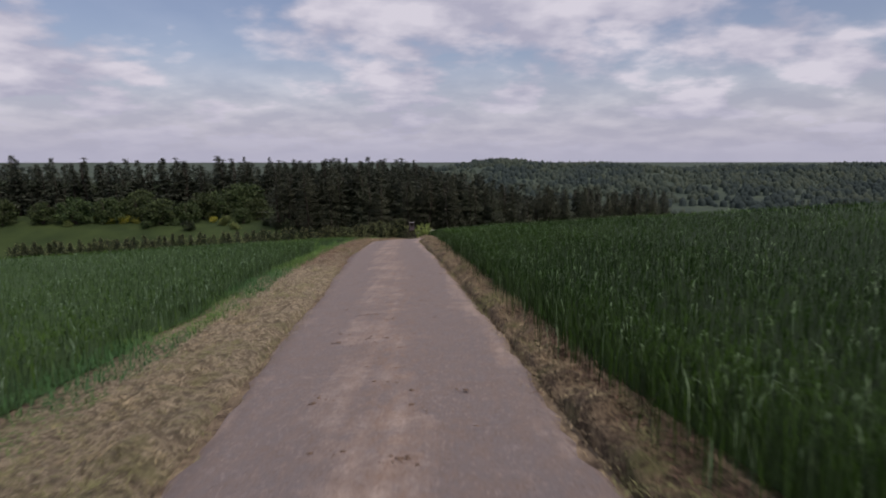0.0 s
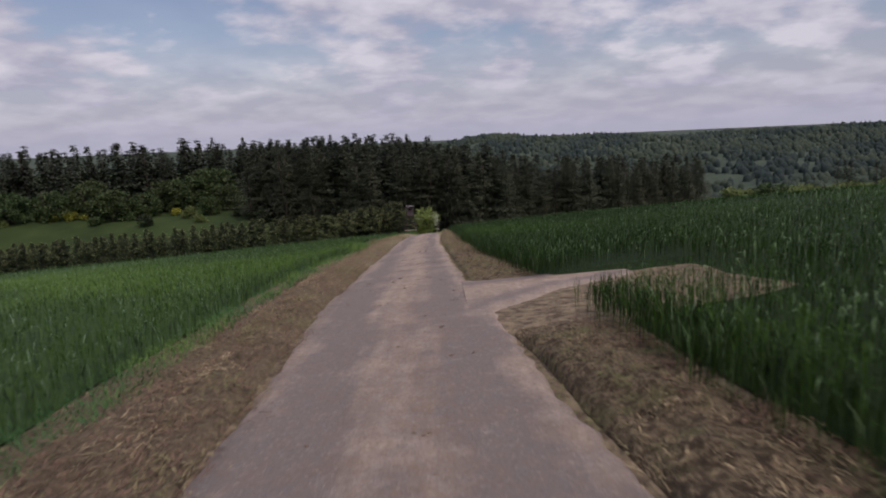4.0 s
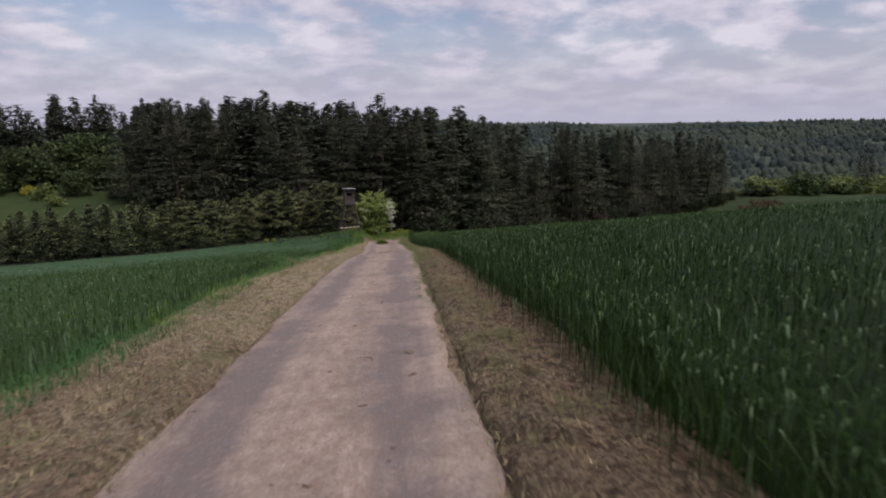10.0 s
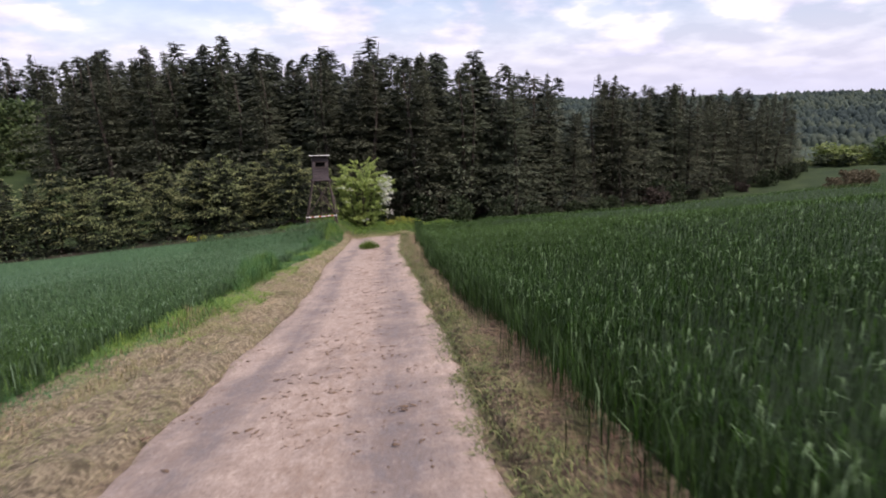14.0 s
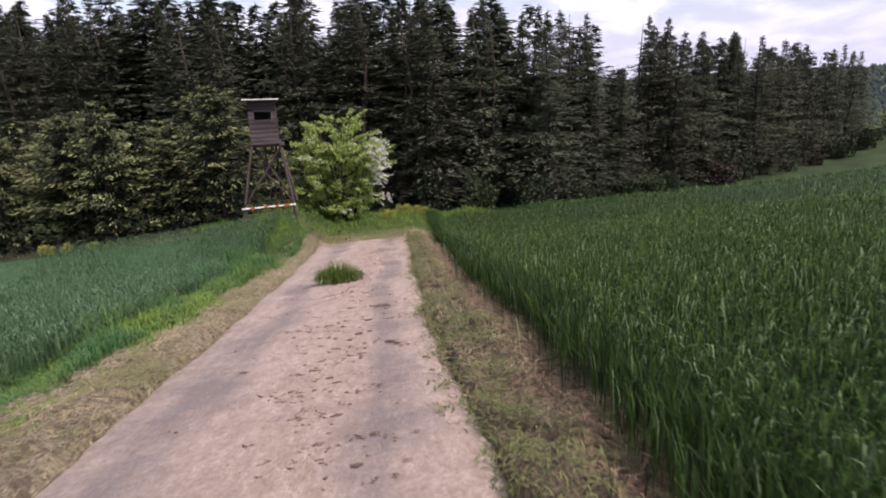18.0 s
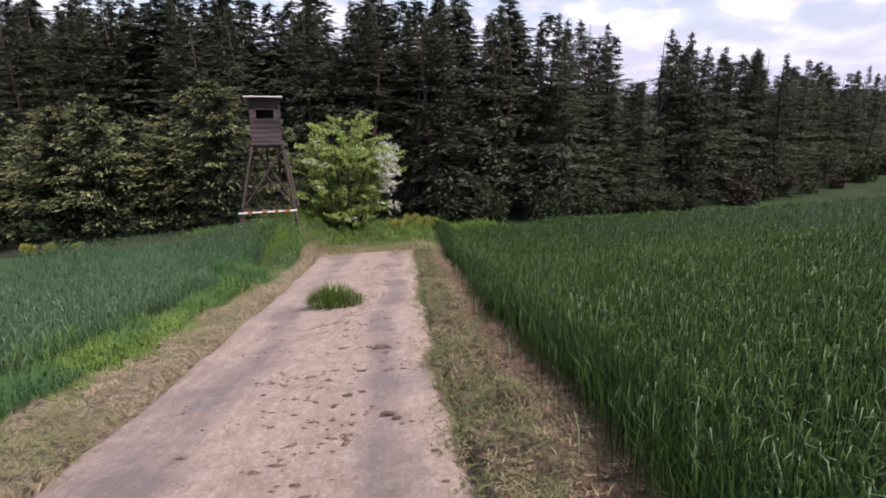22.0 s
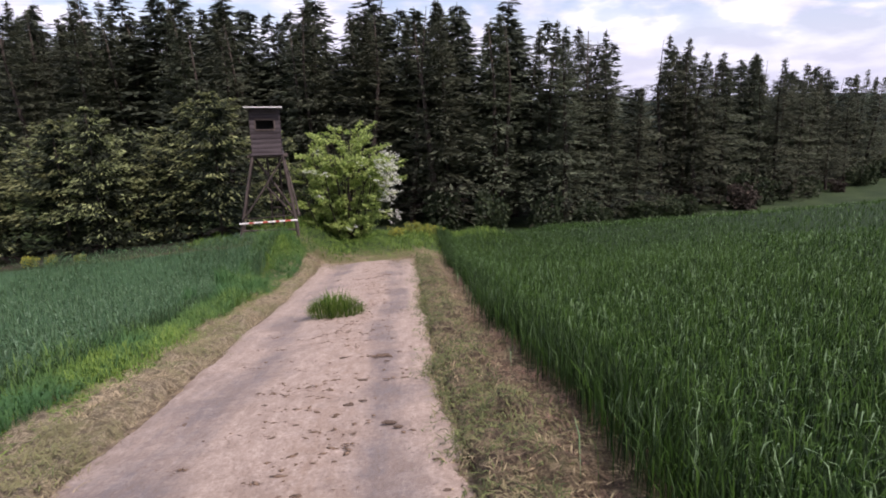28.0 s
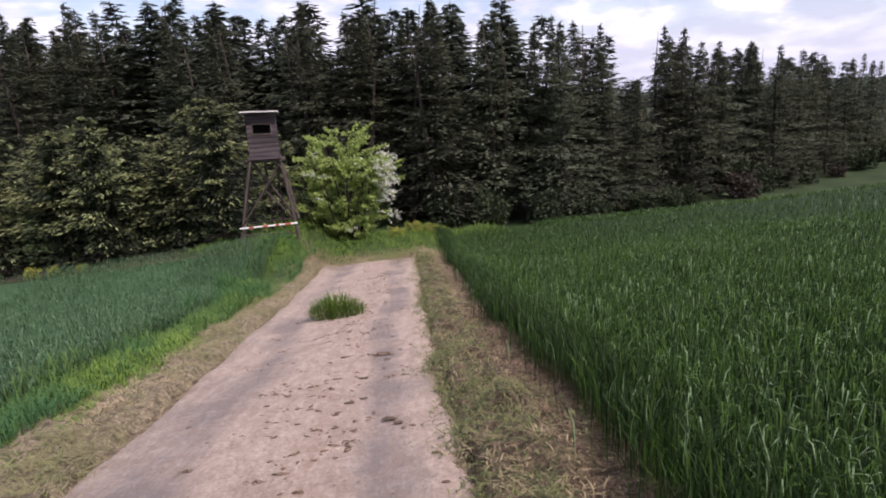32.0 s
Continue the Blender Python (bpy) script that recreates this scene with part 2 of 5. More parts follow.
def road_material():
    m = Nodes("worn_asphalt", 0.88)
    uv = m.coord("UV")
    s = m.n.new("ShaderNodeSeparateXYZ")
    m.l.new(uv, s.inputs[0])
    u, v = s.outputs[0], s.outputs[1]
    wob = m.math("MULTIPLY", m.math("SUBTRACT", m.noise(0.25, 3), 0.5), 0.5)
    uw = m.math("ADD", u, wob)
    # dust lies thick between and outside the wheel tracks
    ridge = m.math("ABSOLUTE", m.math("SUBTRACT", m.math("ABSOLUTE", m.math("ADD", uw, 0.02)), 0.56))
    dust = m.ramp(ridge, 0.05, 0.38, 0.16, 0.92)
    patch = m.ramp(m.noise(0.7, 8, 0.75), 0.36, 0.64, -0.42, 0.42)
    along = m.math("ADD", m.ramp(v, 22, 48, -0.50, 0.02), m.ramp(v, 92, 118, -0.06, 0.24))
    streak = m.ramp(m.noise(1.0, 5, 0.6, stretch=(3.0, 0.12, 1.0)), 0.35, 0.65, -0.25, 0.25)
    d = m.math("ADD", m.math("ADD", dust, patch), m.math("ADD", along, streak))
    d = m.ramp(d, 0.15, 0.95)
    tar = m.mix(m.ramp(m.noise(90, 3, 0.7), 0.3, 0.7), (0.146, 0.124, 0.114), (0.256, 0.223, 0.207))
    sand = m.mix(m.ramp(m.noise(26, 8, 0.85), 0.32, 0.68), (0.285, 0.213, 0.165), (0.60, 0.487, 0.392))
    c = m.mix(d, tar, sand)
    blot = m.ramp(m.noise(2.2, 8, 0.75), 0.50, 0.64)
    c = m.mix(m.math("MULTIPLY", blot, 0.38), c, (0.20, 0.145, 0.11))
    mottle = m.ramp(m.noise(1.0, 6, 0.75, stretch=(9.0, 3.5, 1.0)), 0.40, 0.60, 0.0, 0.5)
    c = m.mix(mottle, c, (0.235, 0.175, 0.135))
    pale = m.ramp(m.noise(5.0, 8, 0.8), 0.56, 0.68)
    c = m.mix(m.math("MULTIPLY", pale, 0.28), c, (0.50, 0.43, 0.37))
    mid = m.ramp(m.math("ABSOLUTE", m.math("SUBTRACT", uw, 0.12)), 0.05, 0.42, 1.0, 0.0)
    stain = m.math("MULTIPLY", mid, m.ramp(m.noise(1.0, 7, 0.78, stretch=(7.0, 3.0, 1.0)), 0.47, 0.62, 0.0, 0.55))
    c = m.mix(stain, c, (0.26, 0.175, 0.118))
    crumbs = m.ramp(m.noise(14, 8, 0.8), 0.60, 0.68)
    c = m.mix(m.math("MULTIPLY", crumbs, 0.6), c, (0.15, 0.105, 0.075))
    speck = m.ramp(m.noise(1.0, 3, 0.6, stretch=(34.0, 17.0, 1.0)), 0.54, 0.64, 0.0, 0.34)
    c = m.mix(speck, c, (0.165, 0.118, 0.088))
    light = m.ramp(m.noise(1.0, 3, 0.6, stretch=(29.0, 13.0, 2.0)), 0.56, 0.68, 0.0, 0.16)
    c = m.mix(light, c, (0.58, 0.49, 0.41))
    m.colour(c)
    m.bump(m.noise(40, 8, 0.85), 0.7, 0.015)
    return m.mat


M_GROUND = ground_material()
M_ROAD = road_material()
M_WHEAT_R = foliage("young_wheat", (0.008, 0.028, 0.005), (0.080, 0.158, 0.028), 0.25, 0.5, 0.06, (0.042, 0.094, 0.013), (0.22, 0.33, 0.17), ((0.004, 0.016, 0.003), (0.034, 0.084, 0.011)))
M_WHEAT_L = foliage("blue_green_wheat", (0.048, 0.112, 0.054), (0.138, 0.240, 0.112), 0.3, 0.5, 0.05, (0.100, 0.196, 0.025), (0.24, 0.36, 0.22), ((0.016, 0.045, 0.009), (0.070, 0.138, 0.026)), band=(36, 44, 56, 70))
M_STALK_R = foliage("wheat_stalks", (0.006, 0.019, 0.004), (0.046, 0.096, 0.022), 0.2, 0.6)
M_STALK_L = foliage("blue_wheat_stalks", (0.026, 0.058, 0.022), (0.092, 0.160, 0.064), 0.25, 0.6)
# shade between the stalks is put into this dark green
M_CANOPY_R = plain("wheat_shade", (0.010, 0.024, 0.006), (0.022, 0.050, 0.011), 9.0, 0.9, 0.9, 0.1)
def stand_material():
    """The lower stalks of the sloping field, gap shade in their colour: blue-green at its foot, grass green higher up.
    """
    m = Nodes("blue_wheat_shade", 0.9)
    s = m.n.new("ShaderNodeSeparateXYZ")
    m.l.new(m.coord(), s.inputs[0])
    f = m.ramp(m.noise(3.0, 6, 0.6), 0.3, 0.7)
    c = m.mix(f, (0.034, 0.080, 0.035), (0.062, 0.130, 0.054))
    # the upper stalks carry the same cloud shade in their colour
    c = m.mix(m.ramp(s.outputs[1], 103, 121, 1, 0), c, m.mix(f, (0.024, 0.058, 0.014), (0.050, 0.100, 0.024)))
    # sunlit stretch painted into the stalks too
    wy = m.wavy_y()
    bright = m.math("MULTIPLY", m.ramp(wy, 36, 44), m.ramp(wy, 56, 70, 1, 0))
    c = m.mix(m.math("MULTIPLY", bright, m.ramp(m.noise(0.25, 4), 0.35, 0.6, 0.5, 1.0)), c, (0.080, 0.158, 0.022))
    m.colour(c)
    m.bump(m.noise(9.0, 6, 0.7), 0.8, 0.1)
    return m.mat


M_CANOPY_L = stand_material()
M_STRAW = foliage("dry_mown_grass", (0.075, 0.055, 0.034), (0.50, 0.40, 0.23), 0.1, 0.85, 0.5, (0.18, 0.18, 0.075))
def bed_material(name, dark, light, green, older=0.0):
    """Matted cut grass: streaks lying every way, dark gaps, older and browner along one stretch."""
    m = Nodes(name, 0.95)
    one = m.noise(1.0, 6, 0.75, stretch=(38.0, 9.0, 8.0))
    two = m.noise(1.0, 6, 0.75, stretch=(9.0, 34.0, 8.0))
    c = m.mix(m.ramp(m.math("MAXIMUM", one, two), 0.46, 0.66), dark, light)
    c = m.mix(m.ramp(m.noise(1.6, 6, 0.7), 0.52, 0.64, 0.0, 0.75), c, green)
    c = m.mix(m.ramp(m.noise(7.0, 5, 0.7), 0.50, 0.60, 0.0, 0.75), c, (dark[0] * 0.6, dark[1] * 0.6, dark[2] * 0.6))
    s = m.n.new("ShaderNodeSeparateXYZ")
    m.l.new(m.coord(), s.inputs[0])
    c = m.mix(m.math("MULTIPLY", m.ramp(s.outputs[1], 13, 27), m.ramp(s.outputs[1], 36, 62, older, 0)), c, m.mix(one, (0.070, 0.048, 0.032), (0.25, 0.185, 0.115)))
    m.colour(c)
    m.bump(m.math("ADD", one, two), 1.0, 0.04)
    return m.mat


M_BED_L = bed_material("matted_hay", (0.17, 0.135, 0.085), (0.56, 0.47, 0.30), (0.23, 0.22, 0.10), 0.75)
M_BED_R = bed_material("matted_litter", (0.080, 0.056, 0.036), (0.36, 0.275, 0.165), (0.145, 0.150, 0.060))
M_HAY = foliage("pale_hay", (0.15, 0.115, 0.068), (0.50, 0.405, 0.245), 0.1, 0.85, 0.7, (0.20, 0.19, 0.085))
M_TALL = foliage("tall_grass", (0.045, 0.115, 0.028), (0.155, 0.255, 0.060), 0.3, 0.6, 0.3, (0.055, 0.14, 0.045))
M_LITTER = foliage("brown_litter", (0.040, 0.026, 0.019), (0.27, 0.170, 0.115), 0.1, 0.9)
M_GRASS = foliage("verge_grass", (0.06, 0.14, 0.022), (0.22, 0.32, 0.06), 0.3, 0.6)
M_DULL = foliage("trodden_grass", (0.050, 0.070, 0.026), (0.25, 0.28, 0.10), 0.25, 0.7)
M_SPRUCE = foliage("spruce_needles", (0.052, 0.063, 0.039), (0.128, 0.142, 0.088), 0.20, 0.8, clump=0.6)
M_SPRUCE2 = foliage("far_spruce_needles", (0.028, 0.038, 0.026), (0.086, 0.102, 0.065), 0.18, 0.8, clump=0.25)
# young spruces: inner shade and lit bough ends painted as two needle colours
M_YOUNG_SHADE = foliage("shaded_young_needles", (0.014, 0.021, 0.012), (0.056, 0.072, 0.036), 0.15, 0.75, clump=1.0)
M_LIT_SHOOT = foliage("lit_spruce_shoots", (0.085, 0.105, 0.038), (0.285, 0.31, 0.135), 0.25, 0.7, clump=0.8)
M_BROAD = foliage("broad_leaves", (0.024, 0.046, 0.016), (0.092, 0.130, 0.046), 0.3, 0.6, clump=0.5)
M_UNDER = foliage("undergrowth_leaves", (0.018, 0.030, 0.014), (0.052, 0.070, 0.030), 0.25, 0.65)
M_SCRUB = foliage("scrub_leaves", (0.085, 0.125, 0.036), (0.23, 0.28, 0.09), 0.3, 0.6)
M_COPPER = foliage("withered_leaves", (0.070, 0.062, 0.036), (0.165, 0.135, 0.080), 0.2, 0.8)
M_BUSH = foliage("elder_leaves", (0.15, 0.23, 0.056), (0.44, 0.52, 0.165), 0.43, 0.6)
M_BLOOM = foliage("white_blossom", (0.55, 0.56, 0.45), (0.82, 0.82, 0.74), 0.3, 0.7)
M_YELLOW = foliage("yellow_blossom", (0.30, 0.31, 0.035), (0.55, 0.50, 0.07), 0.3, 0.7)
M_BROWN = foliage("dry_twigs", (0.028, 0.022, 0.017), (0.064, 0.050, 0.038), 0.1, 0.8)
M_BARK = plain("bark", (0.030, 0.023, 0.019), (0.085, 0.066, 0.054), 2.0, 0.95, 0.6, 0.03, (4, 4, 0.6))
M_BOARD = plain("weathered_boards", (0.040, 0.032, 0.034), (0.092, 0.076, 0.078), 1.6, 0.85, 0.4, 0.006, (0.8, 6, 8))
M_POLE = plain("weathered_poles", (0.036, 0.028, 0.024), (0.100, 0.079, 0.068), 2.5, 0.9, 0.5, 0.01, (5, 5, 0.7))
M_ROOF = plain("roofing_felt", (0.16, 0.15, 0.15), (0.30, 0.28, 0.27), 4.0, 0.8, 0.3, 0.006)
M_CABIN_SHADE = plain("cabin_shade", (0.012, 0.011, 0.010), (0.022, 0.02, 0.018), 4.0, 0.95)
M_WHITE = plain("white_paint", (0.62, 0.60, 0.57), (0.80, 0.78, 0.75), 6.0, 0.6)
M_RED = plain("red_paint", (0.36, 0.07, 0.055), (0.50, 0.12, 0.09), 6.0, 0.6)
M_MUD = plain("dark_mud", (0.070, 0.050, 0.038), (0.175, 0.125, 0.090), 18.0, 0.95, 0.6, 0.01)
M_CLOD = plain("soil_clods", (0.10, 0.068, 0.045), (0.235, 0.160, 0.108), 12.0, 0.95)


# ---- mesh helpers ----
def solid(name, v, f, material, smooth=False):
    """A mesh from arrays of corners and of faces that all have the same number of corners."""
    v, f = np.asarray(v, np.float32), np.asarray(f, np.int32)
    me = bpy.data.meshes.new(name)
    me.vertices.add(len(v))
    me.vertices.foreach_set("co", v.ravel())
    k = f.shape[1]
    me.loops.add(f.size)
    me.loops.foreach_set("vertex_index", f.ravel())
    me.polygons.add(len(f))
    me.polygons.foreach_set("loop_start", np.arange(0, f.size, k, dtype=np.int32))
    if smooth:
        me.polygons.foreach_set("use_smooth", np.ones(len(f), bool))
    me.update(calc_edges=True)
    me.materials.append(material)
    return me


def joined(pieces):
    """One pair of arrays out of several."""
    vs, fs, n = [], [], 0
    for v, f in pieces:
        vs.append(v)
        fs.append(np.asarray(f) + n)
        n += len(v)
    return np.concatenate(vs), np.concatenate(fs)


def thing(name, label, category, place, turn=0.0, group="", kind=""):
    ob = new(name)
    ob.empty_display_size = 0.2
    ob.matrix_basis = Matrix.Translation(place) @ Matrix.Rotation(turn, 4, "Z")
    return tagged(ob, label, category, group, kind)


def part(name, mesh, parent, label=""):
    ob = new(name, mesh)
    ob.parent = parent
    return tagged(ob, label)


def tube(points, radii, segs=7):
    """A tapered round bar along points."""
    p, r = np.asarray(points, float), np.asarray(radii, float)
    d = np.gradient(p, axis=0)
    d /= np.linalg.norm(d, axis=1)[:, None] + 1e-9
    ref = np.where(np.abs(d[:, 2:3]) > 0.9, np.array([[1.0, 0, 0]]), np.array([[0, 0, 1.0]]))
    a = np.cross(d, ref)
    a /= np.linalg.norm(a, axis=1)[:, None] + 1e-9
    b = np.cross(d, a)
    th = np.arange(segs) * 2 * np.pi / segs
    ring = p[:, None] + r[:, None, None] * (np.cos(th)[None, :, None] * a[:, None] + np.sin(th)[None, :, None] * b[:, None])
    v = ring.reshape(-1, 3)
    i = np.arange(len(p) - 1)[:, None] * segs + np.arange(segs)[None]
    j = np.arange(len(p) - 1)[:, None] * segs + (np.arange(segs) + 1)[None] % segs
    f = np.stack([i, j, j + segs, i + segs], -1).reshape(-1, 4)
    m = (len(p) - 1) * segs
    caps = [[0, k + 1, k + 2, k + 3 if k + 3 < segs else 0] for k in range(0, segs - 2, 2)]
    caps += [[m, m + k + 1, m + k + 2, m + k + 3 if k + 3 < segs else m] for k in range(0, segs - 2, 2)]
    caps = [[c if c not in q[:n] else q[n - 1] for n, c in enumerate(q)] for q in caps]
    caps = [q for q in caps if len(set(q)) == 4]
    return v, np.concatenate([f, np.array(caps, int).reshape(-1, 4)]) if caps else f


def leaves(base, tip, side, width):
    """A four-cornered leaf for each row: from base to tip, widest a little past the middle."""
    mid = base + (tip - base) * 0.55
    n = len(base)
    v = np.stack([base, mid - side * width[:, None], tip, mid + side * width[:, None]], 1).reshape(-1, 3)
    return v, np.arange(4 * n).reshape(n, 4)


def unit(v):
    return v / (np.linalg.norm(v, axis=-1, keepdims=True) + 1e-9)


def blades(x, y, z, rise, reach, turn, width, droop=0.0):
    """Bent grass blades, two triangles each."""
    n = len(x)
    d = np.stack([np.cos(turn), np.sin(turn), 0 * turn], 1)
    s = np.stack([-np.sin(turn), np.cos(turn), 0 * turn], 1)
    root = np.stack([x, y, z], 1)
    up3 = np.array([0, 0, 1.0])
    mid = root + d * (reach * 0.32)[:, None] + up3 * (rise * 0.66)[:, None]
    tip = root + d * reach[:, None] + up3 * (rise * (1 - droop))[:, None]
    w = width[:, None] * 0.62
    v = np.stack([root, mid - s * w, mid + s * w, tip], 1).reshape(-1, 3)
    k = np.arange(n)[:, None] * 4
    f = np.concatenate([k + np.array([[0, 2, 1]]), k + np.array([[1, 2, 3]])])
    return v, f


# ---- the lie of the land ----
RY = np.array([-200, -60, -20, -7, 1, 8.7, 16, 19.5, 26, 34, 44.7, 56, 67, 77, 87.5, 96.6, 108.6, 115.5, 130, 139, 149, 163, 181, 215, 260])
RZ = np.array([9.60, 1.80, -1.24, -2.31, -2.94, -3.62, -4.16, -4.46, -5.08, -5.84, -7.23, -8.78, -10.12, -11.45, -12.90, -14.45, -16.74, -17.75, -20.40, -21.90, -22.50, -26.20, -29.30, -31.00, -31.50])
GY = np.linspace(-200, 300, 2001)
GZ = np.interp(GY, RY, RZ)
GZ = np.convolve(np.pad(GZ, 12, mode="edge"), np.ones(25) / 25, mode="valid")
CY = np.array([-60, -7, -1, 8.7, 19.5, 34, 45, 60, 66, 80, 93, 110, 116, 121, 128, 141])
CX = np.array([7.5, 3.1, 2.5, 1.65, 0.6, -0.25, -0.57, -0.95, -1.05, -1.0, -0.93, -0.97, -1.1, -1.17, -1.15, -1.0])


def road_x(y):
    return np.interp(y, CY, CX)


def step(a, b, v):
    t = np.clip((v - a) / (b - a), 0, 1)
    return t * t * (3 - 2 * t)


def lumps(x, y, seed=0.0):
    return (np.sin(x * 0.9 + 1.3 * np.sin(y * 0.37 + seed)) + np.sin(y * 0.71 + 1.7 * np.sin(x * 0.43 + seed * 2)) + 0.6 * np.sin(x * 2.3 + y * 1.9 + seed)) / 2.6


def height(x, y):
    x, y = np.asarray(x, float), np.asarray(y, float)
    dx = x - road_x(y)
    z = np.interp(y, GY, GZ)
    right = np.interp(y, [-60, 110, 150, 181], [0.078, 0.074, 0.042, 0.018])
    z = z + np.where(dx > 0, right * 40 * np.tanh(np.maximum(dx, 0) / 40), 0.058 * np.maximum(dx, -120))
    z = z - np.interp(dx, [1.5, 3.5, 8, 15, 26, 42], [0.0, 0.55, 0.78, 0.85, 0.75, 0.0]) * step(124, 147, y) * step(192, 168, y)
    z = z + 3.0 * step(58, 95, x) * step(180, 208, y)
    z = z + np.interp(x, [-26, -14, -7.5, -5.5], [0.5, 0.8, 1.0, 1.12]) * step(-2.6, -4.8, x) * step(135.0, 141, y)
    # the opposite slope with the meadow and the old wood
    back = -26 + 0.045 * (y - 150) - 0.02 * (x + 40)
    w = step(152, 198, y) * step(25, -35, x)
    z = z * (1 - w) + back * w
    # the valley and the wooded ridge beyond
    far = -32 - 0.13 * (y - 215)
    far = np.maximum(far, -105)
    w2 = step(215, 330, y) * step(-60, 60, x) + step(330, 500, y) * (1 - step(-60, 60, x))
    z = z * (1 - w2) + far * w2
    ridge = -27 - 0.014 * np.maximum(x - 200, 0) + 7 * np.sin(x * 0.006 + 1) + 4 * np.sin(x * 0.017) - 20 * step(170, -40, x)
    spur = 25 * np.exp(-((x - 500 - 0.1 * y) / 130) ** 2) * step(500, 1000, y) * step(1700, 1200, y)
    w3 = step(750, 1750, y + 0.15 * x)
    z = z * (1 - w3) + np.maximum(ridge, -60) * w3 + spur * (1 - w3)
    w4 = step(1900, 2600, y)
    z = z * (1 - w4) + (-48.0) * w4
    return z


def sheet(xs, ys, fn, dz=0.0):
    X, Y = np.meshgrid(xs, ys)
    v = np.stack([X, Y, fn(X, Y) + dz], -1).reshape(-1, 3)
    i = np.arange(X.size).reshape(X.shape)
    f = np.stack([i[:-1, :-1], i[:-1, 1:], i[1:, 1:], i[1:, :-1]], -1).reshape(-1, 4)
    return v, f


def spaced(*runs):
    return np.unique(np.concatenate([np.arange(a, b, s) for a, b, s in runs]))


gx = spaced((-4200, -600, 200), (-600, -120, 24), (-120, -14, 4), (-14, 14, 0.7), (14, 100, 4), (100, 700, 20), (700, 4300, 120))
gy = spaced((-200, -20, 10), (-20, 150, 1.5), (150, 260, 5), (260, 700, 20), (700, 2000, 30), (2000, 4600, 200))
gv, gf = sheet(gx, gy, height)
near_road = np.abs(gv[:, 0] - road_x(gv[:, 1])) < 9
gv[:, 2] += np.where(near_road & (gv[:, 1] < 150), 0.03 * lumps(gv[:, 0] * 3, gv[:, 1] * 3) - 0.05, 0)
ground = new("ground", solid("ground", gv, gf, M_GROUND, True))
tagged(ground, "rolling meadow ground with dry soil along the lane", "ground", kind="structure")

# ---- the lane: a cambered strip with ragged edges, and an entry to the field ----
def half_right(y):
    return np.interp(y, [-20, -2, 8, 16, 26, 36, 88, 97, 110, 119], [1.7, 1.74, 1.86, 1.88, 1.7, 1.45, 1.45, 1.68, 1.65, 1.46])


LY, LW = [112, 119, 125, 131, 141], [1.5, 1.72, 1.88, 2.1, 2.35]


def lane():
    ys = np.arange(-60, 139.6, 0.3)
    us = np.array([-1, -0.93, -0.75, -0.55, -0.3, 0, 0.3, 0.55, 0.75, 0.93, 1])
    Y, U = np.meshgrid(ys, us, indexing="ij")
    rag = 0.09 * lumps(Y * 0.9, U * 0 + 3 + 5 * np.sign(U)) + 0.05 * lumps(Y * 4.3, U * 0 + 1 + np.sign(U)) + 0.03 * np.sin(Y * 9.1 + 2 * np.sign(U))
    half = np.where(U < 0, np.interp(Y, LY, LW), half_right(Y)) + np.where(np.abs(U) > 0.9, rag, 0) * np.abs(U)
    X = road_x(Y) + U * half
    Z = height(X, Y) + 0.045 * (1 - U ** 2) - 0.025 * np.exp(-((np.abs(U) - 0.55) / 0.16) ** 2) + 0.012 + 0.008 * lumps(X * 2, Y * 1.4)
    Z = np.where(np.abs(U) > 0.99, Z - 0.08, Z)
    v = np.stack([X, Y, Z], -1).reshape(-1, 3)
    i = np.arange(X.size).reshape(X.shape)
    f = np.stack([i[:-1, :-1], i[:-1, 1:], i[1:, 1:], i[1:, :-1]], -1).reshape(-1, 4)
    me = solid("lane", v, f, M_ROAD, True)
    uv = me.uv_layers.new(name="UVMap")
    flat = np.stack([U, Y], -1).reshape(-1, 2)[f.ravel()]
    uv.data.foreach_set("uv", flat.astype(np.float32).ravel())
    return me


tagged(new("road", lane()), "narrow worn asphalt lane covered with pale dust", "road", kind="structure")

# entry from the lane into the field on the uphill side
def entry():
    n, k = 30, 9
    s, u = np.meshgrid(np.linspace(0, 1, n), np.linspace(-1, 1, k), indexing="ij")
    X = road_x(33.5) + 1.2 + 3.4 * s
    wid = 1.15 + 1.7 * (1 - s) ** 3
    Y = 34.6 + u * wid + 1.6 * s + 0.08 * lumps(X * 4, u * 9)
    Z = height(X, Y) + 0.02 + 0.02 * (1 - u ** 2) - 0.08 * (np.abs(u) > 0.99) - 0.05 * s
    v = np.stack([X, Y, Z], -1).reshape(-1, 3)
    i = np.arange(n * k).reshape(n, k)
    f = np.stack([i[:-1, :-1], i[1:, :-1], i[1:, 1:], i[:-1, 1:]], -1).reshape(-1, 4)
    me = solid("entry", v, f, M_ROAD, True)
    uv = me.uv_layers.new(name="UVMap")
    uv.data.foreach_set("uv", np.stack([u, 90 + 7.5 * s], -1).reshape(-1, 2)[f.ravel()].astype(np.float32).ravel())
    return me


tagged(new("pavement", entry()), "short dusty asphalt entry from the lane into the field", "pavement", kind="structure")


# ---- wheat ----
def edge_left(y):
    return np.interp(y, [-10, 10, 46, 69, 98, 121, 132, 141], [-0.3, -2.2, -4.5, -4.85, -5.0, -5.0, -4.95, -4.8]) - 0.18 * lumps(y * 0.6, y * 0.13, 2.0)


